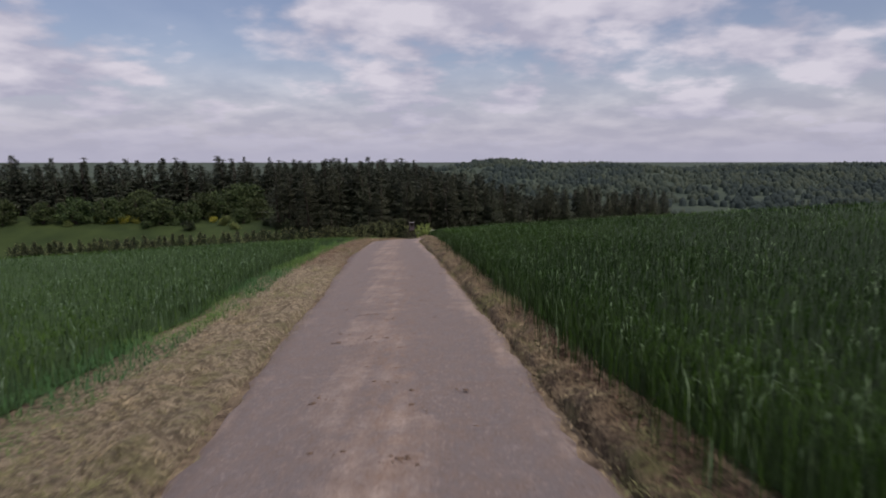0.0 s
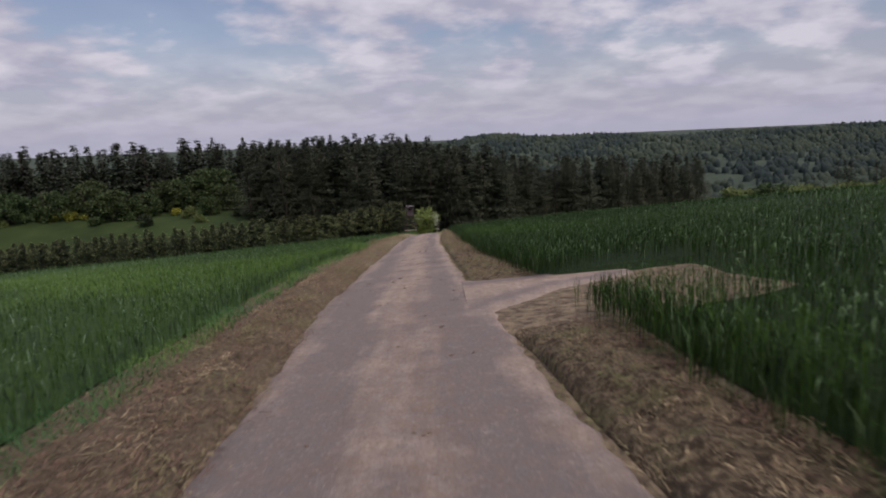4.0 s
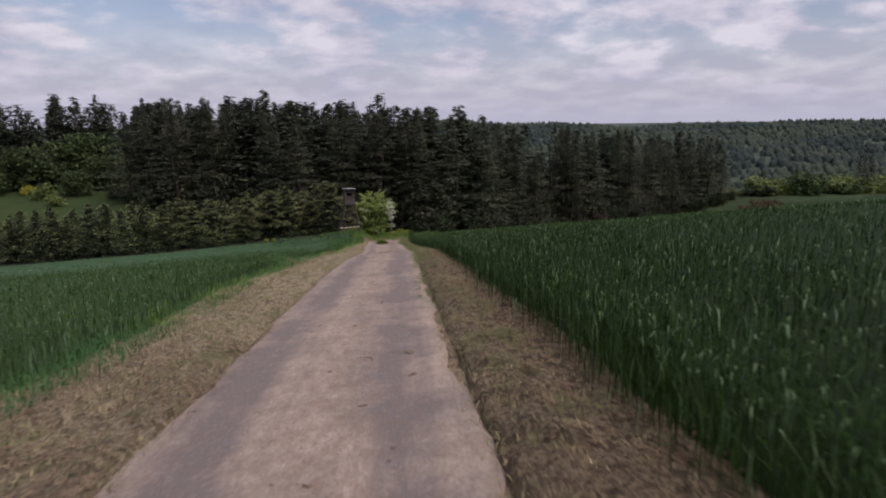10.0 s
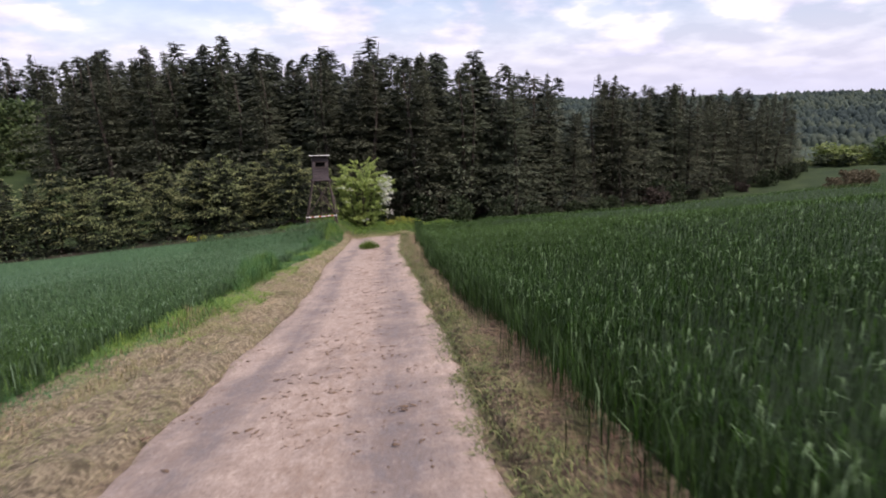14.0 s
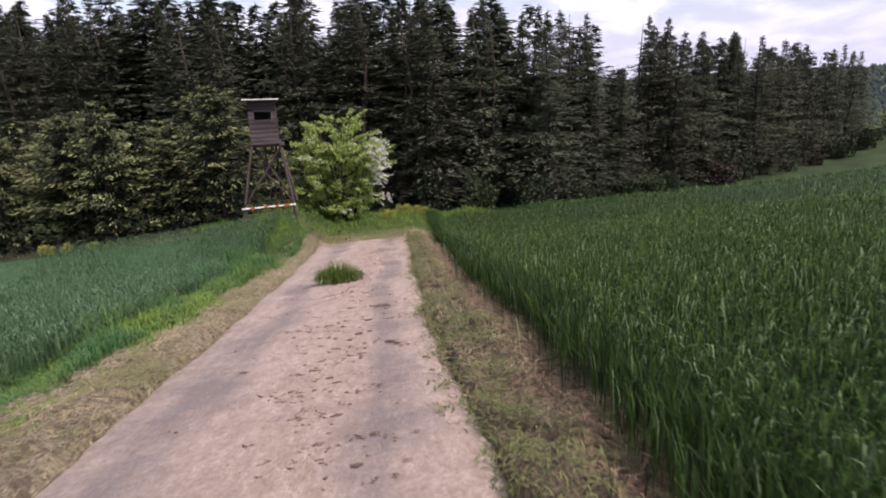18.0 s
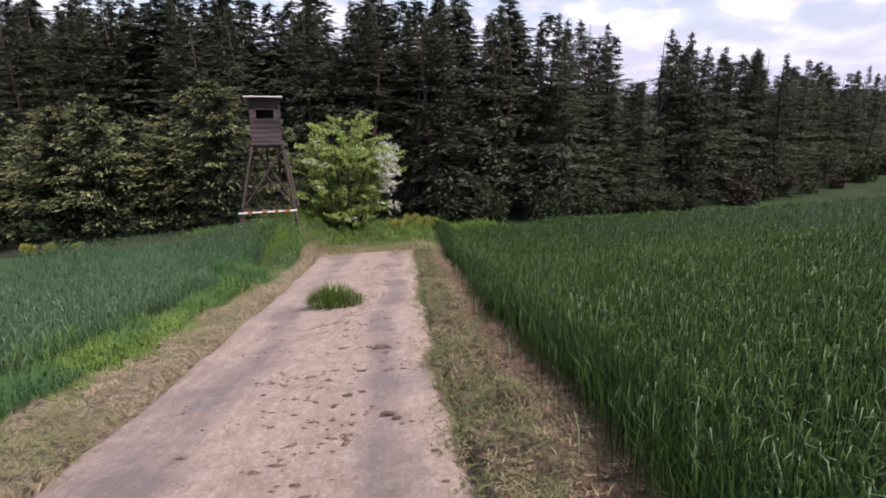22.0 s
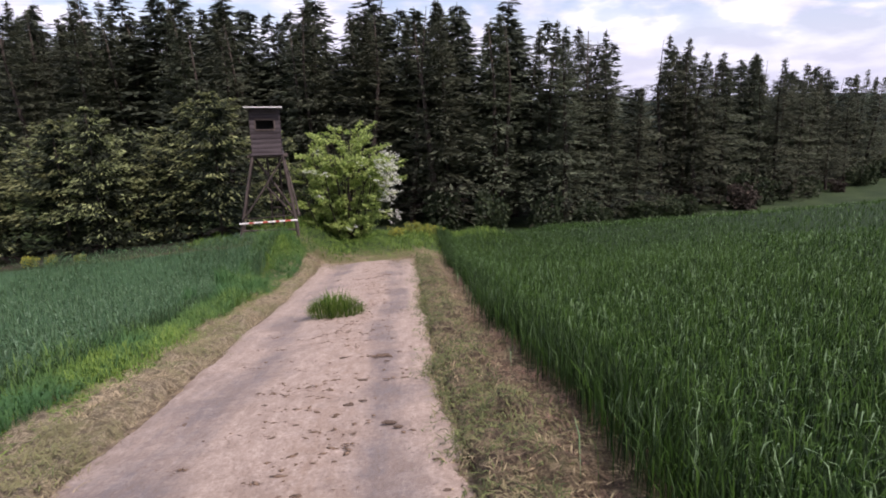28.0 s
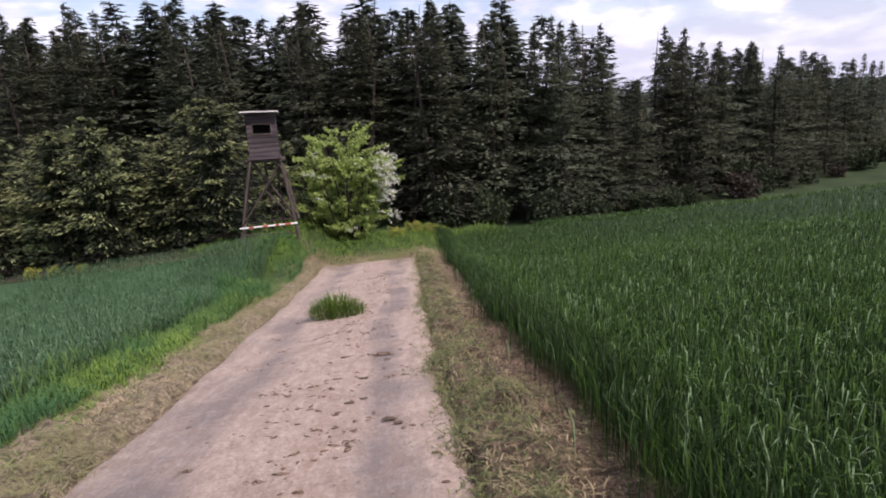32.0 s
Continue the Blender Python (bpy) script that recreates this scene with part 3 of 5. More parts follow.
def edge_right(y):
    return np.interp(y, [-10, -2, 10, 21.5, 44, 65, 92, 114, 120, 141], [5.6, 5.0, 4.1, 3.3, 2.1, 1.75, 1.72, 1.28, 1.42, 1.85]) + 0.12 * lumps(y * 0.7, y * 0.21, 5.0)


def end_right(x):
    return 147.5 + 28.0 * step(1, 16, x) + 0.42 * np.maximum(x - 26, 0)


def wheat(name, label, side, material, stalk, shade, runs, tall, seed):
    r = np.random.default_rng(seed)
    xs, ys, sc, ds = [], [], [], []
    for y0, y1, a, b, per, size in runs:
        n = int((y1 - y0) * (b - a) * per)
        y = r.uniform(y0, y1, n)
        d = r.uniform(a, b, n)
        # drilled rows run along the lane
        if b < 20:
            d = np.round(d / 0.14) * 0.14 + r.normal(0, 0.03, n)
        x = edge_right(y) + d if side > 0 else edge_left(y) - d
        ok = (y < end_right(x)) if side > 0 else (y < 141.0 + 0.4 * lumps(x, y))
        if side > 0:
            ok &= ~((np.abs(y - 33.9) < 2.0) & (x < road_x(33.5) + 5.6))
        xs.append(x[ok])
        ys.append(y[ok])
        sc.append(np.full(ok.sum(), size))
        ds.append(d[ok])
    x, y, sc, inside = np.concatenate(xs), np.concatenate(ys), np.concatenate(sc), np.concatenate(ds)
    n = len(x)
    z = height(x, y)
    wave = 1 + 0.10 * lumps(x * 0.35, y * 0.35, 1.0) + 0.05 * lumps(x * 1.7, y * 1.7, 4.0)
    rise = tall * wave * r.uniform(0.72, 1.08, n)
    reach = r.uniform(0.05, 0.45, n) ** 1.2 * tall * (0.6 + 0.4 * sc)
    flag = (r.uniform(0, 1, n) < 0.62 * np.clip(inside / 0.5, 0, 1)) & (sc < 1.5)
    root = z + rise * np.where(sc > 1.5, 0.45, np.where(flag, r.uniform(0.5, 0.85, n), 0.0))
    reach = np.where(flag, r.uniform(0.05, 0.16, n), reach)
    rise = np.where(flag, rise * r.uniform(0.15, 0.42, n), rise)
    wid = r.uniform(0.006, 0.0135, n) * sc
    up2, turn, droop = rise * np.where(sc > 1.5, 0.6, 1.0), r.uniform(0, 2 * np.pi, n), np.where(flag, r.uniform(0.1, 0.9, n), r.uniform(0, 0.25, n))
    leafy = flag | (sc > 1.5) | (r.uniform(0, 1, n) < 0.3)
    pick = [q[leafy] for q in (x, y, root, up2, reach, turn, wid, droop)]
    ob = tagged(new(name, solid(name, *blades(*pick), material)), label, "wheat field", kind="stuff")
    pick = [q[~leafy] for q in (x, y, root, up2, reach, turn, wid, droop)]
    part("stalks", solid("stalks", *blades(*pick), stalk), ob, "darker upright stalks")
    # the dense lower stand, closed at its edge, gap shade in its colour
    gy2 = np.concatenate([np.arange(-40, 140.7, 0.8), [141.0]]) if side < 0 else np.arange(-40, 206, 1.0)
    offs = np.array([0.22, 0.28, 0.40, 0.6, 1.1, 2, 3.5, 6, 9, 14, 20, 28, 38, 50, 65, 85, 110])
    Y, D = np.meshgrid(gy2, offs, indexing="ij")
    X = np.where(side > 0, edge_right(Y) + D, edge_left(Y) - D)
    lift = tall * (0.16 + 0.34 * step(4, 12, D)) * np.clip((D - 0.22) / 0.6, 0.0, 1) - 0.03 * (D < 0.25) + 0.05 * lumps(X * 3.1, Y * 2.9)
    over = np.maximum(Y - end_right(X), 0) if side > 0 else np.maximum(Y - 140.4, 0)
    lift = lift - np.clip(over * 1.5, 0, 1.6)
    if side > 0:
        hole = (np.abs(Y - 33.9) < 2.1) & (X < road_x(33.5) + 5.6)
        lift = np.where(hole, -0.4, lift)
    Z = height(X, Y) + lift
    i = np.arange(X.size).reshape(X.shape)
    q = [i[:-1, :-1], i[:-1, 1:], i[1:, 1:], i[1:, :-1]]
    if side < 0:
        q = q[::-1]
    part("lower_stand", solid("lower_stand", np.stack([X, Y, Z], -1).reshape(-1, 3), np.stack(q, -1).reshape(-1, 4), shade, True), ob, "dense lower stalks with gap shade in their colour")
    return ob


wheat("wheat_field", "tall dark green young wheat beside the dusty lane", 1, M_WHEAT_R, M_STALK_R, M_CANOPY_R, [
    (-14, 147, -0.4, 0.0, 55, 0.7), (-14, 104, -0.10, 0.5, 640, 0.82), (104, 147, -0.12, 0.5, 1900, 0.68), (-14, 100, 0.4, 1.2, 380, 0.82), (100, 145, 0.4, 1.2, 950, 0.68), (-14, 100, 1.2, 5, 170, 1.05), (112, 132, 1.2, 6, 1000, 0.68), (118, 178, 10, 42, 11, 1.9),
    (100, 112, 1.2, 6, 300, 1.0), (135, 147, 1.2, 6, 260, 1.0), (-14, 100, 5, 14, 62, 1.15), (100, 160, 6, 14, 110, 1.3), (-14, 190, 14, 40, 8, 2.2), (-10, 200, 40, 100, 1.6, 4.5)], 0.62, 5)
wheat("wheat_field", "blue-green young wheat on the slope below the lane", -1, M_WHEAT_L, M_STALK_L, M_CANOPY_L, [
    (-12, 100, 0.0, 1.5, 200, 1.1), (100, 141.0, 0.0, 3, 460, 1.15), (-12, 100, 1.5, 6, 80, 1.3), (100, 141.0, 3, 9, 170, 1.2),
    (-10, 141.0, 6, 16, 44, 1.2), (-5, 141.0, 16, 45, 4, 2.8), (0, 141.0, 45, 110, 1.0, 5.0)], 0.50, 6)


# ---- verges: mown dry grass, green tufts, grass at the lane's end ----
def relief(x, y):
    """Height of the matted cut grass over the ground."""
    x, y = np.asarray(x, float), np.asarray(y, float)
    l0, l1 = road_x(y) - np.interp(y, LY, LW) - 0.02, edge_left(y)
    r0, r1 = road_x(y) + half_right(y) + 0.02, edge_right(y)
    tl, tr = np.clip((x - l0) / (l1 - l0), 0, 1), np.clip((x - r0) / (r1 - r0), 0, 1)
    rough = 0.50 + 0.42 * lumps(x * 4.1, y * 2.9, 1.0) + 0.38 * lumps(x * 9.7, y * 8.3, 2.0) + 0.22 * lumps(x * 19.0, y * 17.0, 3.0)
    left = 0.19 * np.sin(np.pi * np.clip(tl / 0.9, 0, 1) ** 0.6) ** 0.7
    right = 0.21 * np.sin(np.pi * np.clip(tr / 1.0, 0, 1) ** 0.7) ** 0.7 * step(2.4, 3.4, np.abs(y - 33.7))
    return (left + right) * np.clip(rough, 0.0, 1.6) * step(140.5, 138.5, y)


def bed(name, label, side, material):
    ys = np.concatenate([np.arange(-12, 104, 0.12), np.arange(104, 140.4, 0.06)])
    k = 25
    Y, T = np.meshgrid(ys, np.linspace(0, 1, k), indexing="ij")
    if side < 0:
        a, b = road_x(Y) - np.interp(Y, LY, LW) - 0.02, edge_left(Y) - 0.1
    else:
        a, b = road_x(Y) + half_right(Y) + 0.02, edge_right(Y) + 0.1
    X = a + (b - a) * T
    Z = height(X, Y) + relief(X, Y) + np.where((T < 0.01) | (T > 0.99), -0.06, 0.012)
    if side > 0:
        Z = np.where(np.abs(Y - 33.7) < 2.6, height(X, Y) - 0.15, Z)
    i = np.arange(X.size).reshape(X.shape)
    q = [i[:-1, :-1], i[:-1, 1:], i[1:, 1:], i[1:, :-1]]
    if side < 0:
        q = q[::-1]
    tagged(new(name, solid(name, np.stack([X, Y, Z], -1).reshape(-1, 3), np.stack(q, -1).reshape(-1, 4), material, True)), label, "grass verge", kind="stuff")


bed("matted_grass", "lumpy matted layer of pale cut grass beside the lane", -1, M_BED_L)
bed("matted_grass", "lumpy matted brown cut grass between lane and wheat", 1, M_BED_R)


def verge(name, label, count, place, rise, reach, width, material, seed, category="grass verge"):
    r = np.random.default_rng(seed)
    x, y = place(r, count)
    n = len(x)
    h = r.uniform(*rise, n)
    clump = 0.6 + 0.6 * np.clip(lumps(x * 2.3, y * 1.1, seed), -0.6, 1)
    v, f = blades(x, y, height(x, y) + relief(x, y) - 0.04 + r.uniform(0, 0.05, n) * clump, h * clump * (1 + 0.8 * (lumps(x * 0.9, y * 0.5, seed + 1) > 0.35)), r.uniform(*reach, n), r.uniform(0, 2 * np.pi, n), r.uniform(*width, n), r.uniform(0, 0.7, n))
    return tagged(new(name, solid(name, v, f, material)), label, category, kind="stuff")


def left_strip(a, b, y0=-12, y1=141):
    def place(r, n):
        y = r.uniform(y0, y1, n)
        lo, hi = road_x(y) - np.interp(y, LY, LW) + 0.05, edge_left(y)
        t = r.uniform(a, b, n)
        return lo + (hi - lo) * t, y
    return place


def right_strip(a, b, y0=-14, y1=141):
    def place(r, n):
        y = r.uniform(y0, y1, n)
        lo, hi = road_x(y) + half_right(y) - 0.05, edge_right(y)
        t = r.uniform(a, b, n)
        x = lo + (hi - lo) * t
        ok = np.abs(y - 33.7) > 2.6
        return x[ok], y[ok]
    return place


def end_patch(r, n):
    y = r.uniform(139.0, 151, n)
    x = r.uniform(-9, 6, n)
    ok = (r.uniform(0, 1, n) < 0.12 + 0.88 * step(140.6, 142.6, y)) & ~((np.abs(x + 1.4) < 1.6) & (y < 139.7))
    return x[ok], y[ok]


verge("mown_grass", "cut dry straw-coloured grass lying along the lane", 58000, left_strip(-0.06, 0.75), (0.02, 0.10), (0.03, 0.15), (0.004, 0.010), M_HAY, 21)
verge("mown_grass", "cut dry grass and bare soil beside the wheat", 45000, right_strip(-0.08, 1.0), (0.02, 0.09), (0.03, 0.15), (0.004, 0.010), M_STRAW, 22)
verge("brown_litter", "dark brown plant litter on the soil by the wheat", 30000, right_strip(0.55, 1.08), (0.01, 0.07), (0.02, 0.10), (0.006, 0.014), M_LITTER, 30)
verge("dry_grass", "tan dry grass standing on the bank of the lane", 12000, left_strip(0.40, 0.85, 48, 108), (0.14, 0.38), (0.04, 0.16), (0.005, 0.011), M_HAY, 29)
verge("mown_grass", "loose windrow of pale cut grass beside the lane", 14000, left_strip(0.20, 0.55, 20, 141), (0.05, 0.15), (0.04, 0.16), (0.004, 0.010), M_HAY, 28)
verge("verge_grass", "fresh green grass between the mown strip and the wheat", 32000, left_strip(0.35, 1.1, 104, 141), (0.08, 0.22), (0.05, 0.25), (0.006, 0.014), M_GRASS, 23)
verge("verge_grass", "thin green grass along the crop edge", 34000, left_strip(0.64, 1.14, -12, 116), (0.14, 0.44), (0.05, 0.22), (0.006, 0.014), M_TALL, 24)
verge("verge_grass", "short green grass tufts in the mown strip", 12000, right_strip(0.02, 0.5, 88, 141), (0.04, 0.13), (0.03, 0.12), (0.005, 0.010), M_DULL, 25)
verge("verge_grass", "rough green grass at the end of the lane", 26000, end_patch, (0.15, 0.5), (0.05, 0.3), (0.012, 0.025), M_GRASS, 26)
verge("mown_grass", "pale cut grass lying across the lane's end", 17000, lambda r, n: (r.uniform(-4.6, 2.3, n), r.normal(140.5, 0.9, n)), (0.03, 0.14), (0.1, 0.3), (0.01, 0.02), M_HAY, 27)


def bank(r, n):
    y = 112 + 29.6 * r.uniform(0, 1, n) ** 0.7
    x = edge_left(y) + r.uniform(-0.6, 1, n) * np.interp(y, [112, 118, 128, 141], [0.5, 0.75, 0.95, 1.3])
    return x, y


def heaps(name, label, heap_count, per, place, spread, high, reach, material, seed, category="grass verge"):
    """Uneven little heaps of loose blades."""
    r = np.random.default_rng(seed)
    cx, cy = place(r, heap_count)
    m = len(cx)
    sp = spread * r.uniform(0.5, 1.5, m)
    k = np.repeat(np.arange(m), per)
    n = len(k)
    gx, gy = r.normal(0, 1, n), r.normal(0, 1, n)
    x, y = cx[k] + gx * sp[k] * 0.8, cy[k] + gy * sp[k] * 1.3
    dome = high * (sp / spread)[k] * np.exp(-(gx ** 2 + gy ** 2) / 1.3) * r.uniform(0.2, 1.0, n)
    v, f = blades(x, y, height(x, y) + relief(x, y) - 0.02 + dome, r.uniform(0.005, 0.06, n), r.uniform(*reach, n), r.uniform(0, 6.28, n), r.uniform(0.005, 0.011, n), r.uniform(0, 0.9, n))
    return tagged(new(name, solid(name, v, f, material)), label, category, kind="stuff")


heaps("hay_heaps", "uneven pale heaps of cut grass along the lane", 420, 46, left_strip(0.05, 0.50, 104, 141), 0.16, 0.13, (0.06, 0.22), M_HAY, 41)
heaps("hay_heaps", "brown and tan heaps of cut grass along the lane", 620, 40, left_strip(0.02, 0.65, -8, 106), 0.19, 0.16, (0.05, 0.2), M_STRAW, 47)
heaps("hay_heaps", "uneven pale heaps of cut grass beside the wheat", 900, 42, right_strip(0.06, 1.02, -8, 141), 0.12, 0.13, (0.04, 0.15), M_STRAW, 42)
heaps("green_clumps", "trodden green grass clumps at the lane's edge", 240, 60, right_strip(-0.05, 0.45, 84, 141), 0.17, 0.20, (0.04, 0.16), M_DULL, 43)
heaps("green_clumps", "dull green tufts hanging over the asphalt edge", 150, 46, right_strip(-0.16, 0.10, 78, 141), 0.11, 0.10, (0.04, 0.15), M_DULL, 48)
heaps("litter_heaps", "rough brown soil and roots on the bank of the lane", 800, 44, left_strip(0.0, 0.75, 14, 76), 0.20, 0.24, (0.05, 0.2), M_LITTER, 49)
verge("tall_grass", "tall fresh green grass on the bank at the crop's end", 34000, lambda r, n: bank(r, n), (0.28, 0.62), (0.05, 0.3), (0.007, 0.014), M_TALL, 46)
heaps("green_clumps", "low green grass clumps in the cut grass", 220, 40, left_strip(0.02, 0.4, 50, 141), 0.12, 0.08, (0.04, 0.16), M_DULL, 44)
heaps("litter_heaps", "dark brown litter heaped against the wheat", 900, 44, right_strip(0.62, 1.15, -8, 141), 0.12, 0.10, (0.03, 0.15), M_LITTER, 45)


def tuft(x, y, size, n, seed):
    r = np.random.default_rng(seed)
    a, d = r.uniform(0, 2 * np.pi, n), size * np.sqrt(r.uniform(0, 1, n))
    bx, by = 1.25 * d * np.cos(a), 0.8 * d * np.sin(a)
    v, f = blades(bx, by, np.full(n, -0.03), r.uniform(0.30, 0.74, n) * (1.1 - 0.6 * d / size), r.uniform(0.03, 0.2, n), a + r.normal(0, 0.6, n), r.uniform(0.007, 0.014, n), r.uniform(0, 0.3, n))
    ob = new("grass_tuft", solid("grass_tuft", v, f, M_GRASS))
    ob.location = (x, y, float(height(x, y)) + 0.05)
    return tagged(ob, "green grass tuft growing through the dusty lane", "grass tuft")


tuft(-1.45, 127.6, 0.44, 1000, 3)


# crumbs of soil and hay on the lane
def crumbs(n, seed):
    r = np.random.default_rng(seed)
    groups = 900
    gy = np.concatenate([r.uniform(-5, 96, groups // 3), r.uniform(96, 139, groups - groups // 3)])
    gu = np.clip(np.where(r.uniform(0, 1, groups) < 0.65, r.normal(0.12, 0.24, groups), r.uniform(-0.95, 0.95, groups)), -0.95, 0.95)
    gs = r.uniform(0.02, 0.16, groups)
    k = (groups * r.uniform(0, 1, n) ** 1.6).astype(int)
    k = r.permutation(groups)[k]
    y = gy[k] + r.normal(0, 1, n) * gs[k] * 0.9
    u = np.clip(gu[k] + r.normal(0, 1, n) * gs[k], -0.98, 0.98)
    x = road_x(y) + u * half_right(y)
    s = 0.003 + 0.020 * r.uniform(0, 1, n) ** 5
    z = height(x, y) + 0.045 * (1 - u ** 2) + 0.012 + 0.05 * s
    base = np.array([[1, 0, 0], [0, 1, 0], [-1, 0, 0], [0, -1, 0], [0, 0, 0.7], [0, 0, -0.6]], float)
    tri = np.array([[0, 1, 4], [1, 2, 4], [2, 3, 4], [3, 0, 4], [1, 0, 5], [2, 1, 5], [3, 2, 5], [0, 3, 5]])
    a = r.normal(0, 0.5, n)
    b = base[None] * r.uniform(0.6, 1.4, (n, 6, 1)) * s[:, None, None] * np.stack([r.uniform(1.0, 2.8, n), np.ones(n), r.uniform(0.2, 0.5, n)], 1)[:, None]
    c, q = np.cos(a)[:, None], np.sin(a)[:, None]
    v = np.stack([b[..., 0] * c - b[..., 1] * q, b[..., 0] * q + b[..., 1] * c, b[..., 2]], -1) + np.stack([x, y, z], 1)[:, None]
    f = (np.arange(n)[:, None, None] * 6 + tri[None]).reshape(-1, 3)
    tagged(new("soil_crumbs", solid("soil_crumbs", v.reshape(-1, 3), f, M_CLOD)), "small brown crumbs of soil scattered on the lane", "soil crumbs", kind="stuff")


crumbs(13000, 31)


# dark clods of mud and hay lying on the lane
def clod_mesh(seed):
    r = np.random.default_rng(seed)
    bm = bmesh.new()
    bmesh.ops.create_icosphere(bm, subdivisions=2, radius=1.0)
    for v in bm.verts:
        n = 1 + 0.45 * noise.noise(v.co * 1.7 + Vector((seed, 0, 0))) + 0.25 * noise.noise(v.co * 4.5 + Vector((0, seed, 0)))
        v.co = Vector((v.co.x * n, v.co.y * n * 0.6, max(v.co.z, -0.2) * n * 0.38))
    me = bpy.data.meshes.new("mud_clod")
    bm.to_mesh(me)
    bm.free()
    me.materials.append(M_MUD)
    return me


CLODS = [clod_mesh(s) for s in range(4)]
for i, (x, y, size) in enumerate(((-0.69, 121.4, 0.085), (-0.55, 121.5, 0.05), (-0.28, 120.75, 0.10), (-0.20, 120.62, 0.07), (-0.6, 122.33, 0.08), (0.10, 119.82, 0.05), (-1.59, 121.7, 0.05), (-1.14, 120.92, 0.045), (0.14, 119.28, 0.045),
                                (-0.95, 123.6, 0.07), (-0.35, 123.2, 0.06), (0.14, 115.77, 0.10), (0.18, 115.45, 0.06), (0.02, 115.03, 0.11), (0.32, 114.55, 0.10), (0.27, 113.98, 0.07), (-1.37, 115.75, 0.04), (-0.5, 117.2, 0.06),
                                (-0.20, 51.5, 0.09), (-0.45, 51.1, 0.11), (-1.10, 49.5, 0.06), (0.50, 48.7, 0.06), (-0.50, 38.6, 0.10), (-0.62, 37.9, 0.07), (-1.25, 38.2, 0.07), (0.3, 43.0, 0.05))):
    ob = new("mud_clod", CLODS[i % 4])
    u = (x - float(road_x(y))) / float(half_right(y))
    ob.matrix_basis = Matrix.Translation((x, y, float(height(x, y)) + 0.045 * (1 - u * u) + 0.012)) @ Matrix.Rotation(0.35 * math.sin(3.1 * i), 4, "Z") @ Matrix.Rotation(math.atan(-0.165), 4, "X") @ Matrix.Diagonal((0.72 * size, 0.62 * size, 0.5 * size, 1))
    tagged(ob, "dark flat clod of mud and hay on the lane", "mud clod", "clods on the lane")


# ---- trees ----
def conifer(seed, h, r0, base, whorls, per, twigs, droop, power=0.85, ragged=0.25, size=1.0, thin=0.16, dead=8, hang=(-0.75, 0.25), even=0.22, fill=3, fan=0.30, tip_from=0.64):
    """Trunk and crown of a spruce: whorls of drooping boughs, each a fan filled with short sprays."""
    r = np.random.default_rng(seed)
    n = whorls * per
    t = np.repeat(base + (0.985 - base) * np.linspace(0, 1, whorls) ** 0.85, per) + r.normal(0, even / whorls, n)
    z = np.clip(t, base * 0.9, 0.99) * h
    rel = 1 - (z / h - base) / (1 - base)
    bell = np.clip(np.minimum(rel ** power, 0.55 + 0.9 * (1 - rel)), 0.02, 1)
    length = r0 * bell * r.uniform(1 - ragged * 1.6, 1 + ragged, n) + 0.12
    a = r.uniform(0, 2 * np.pi, n)
    d = np.stack([np.cos(a), np.sin(a), 0 * a], 1)
    k = np.tile(np.linspace(0.08, 1.0, twigs), n).reshape(n, twigs) + r.normal(0, 0.04, (n, twigs))
    lift = 0.35 * (1 - rel)[:, None] + r.normal(0, 0.13, (n, 1))
    bough = np.stack([0 * z, 0 * z, z], 1)[:, None] + d[:, None] * (length[:, None] * k)[..., None]
    bough[..., 2] += length[:, None] * (lift * k - droop * k ** 2 * rel[:, None] - 0.03)
    side = np.where(np.arange(twigs) % 2 == 0, 1.0, -1.0)[None] * np.ones((n, 1))
    spread = side * r.uniform(0, 1, (n, twigs)) ** 0.7 * fan * length[:, None] * (0.2 + 2.6 * np.clip(k, 0, 1) * (1.12 - np.clip(k, 0, 1)))
    bough += np.stack([-np.sin(a), np.cos(a), 0 * a], 1)[:, None] * spread[..., None]
    bough[..., 2] -= 0.30 * np.abs(spread) - r.normal(0, 0.05, (n, twigs)) * length[:, None] ** 0.5
    ang = a[:, None] + side * r.uniform(0.0, 0.95, (n, twigs)) * (1.15 - 0.6 * k)
    sd = np.stack([np.cos(ang), np.sin(ang), r.uniform(*hang, (n, twigs))], -1)
    sl = size * (0.24 + 0.075 * length[:, None] * (1.25 - 0.7 * k)) * r.uniform(0.65, 1.35, (n, twigs)) * np.clip(0.45 + 1.5 * rel, 0, 1)[:, None]
    tip = bough + unit(sd) * sl[..., None]
    fl = unit(np.cross(sd, np.array([0, 0, 1.0])) + np.stack([0 * ang, 0 * ang, r.normal(0, 0.5, (n, twigs))], -1))
    crown = leaves(bough.reshape(-1, 3) - unit(sd).reshape(-1, 3) * 0.1, tip.reshape(-1, 3), fl.reshape(-1, 3), (thin * sl + 0.02).ravel())
    # short inner sprays close the core, given the dark shade colour on young crowns
    kc = r.uniform(0.05, 0.6, (n, fill))
    core = np.stack([0 * z, 0 * z, z], 1)[:, None] + d[:, None] * (length[:, None] * kc)[..., None]
    core[..., 2] += length[:, None] * (lift * kc - droop * kc ** 2 * rel[:, None]) + r.normal(-0.1, 0.2 * h / whorls, (n, fill))
    ca = a[:, None] + r.normal(0, 1.0, (n, fill))
    cd = np.stack([np.cos(ca), np.sin(ca), r.uniform(-0.9, 0.1, (n, fill))], -1).reshape(-1, 3)
    cl = (size * (0.35 + 0.12 * length[:, None]) * r.uniform(0.7, 1.2, (n, fill))).reshape(-1)
    core = core.reshape(-1, 3)
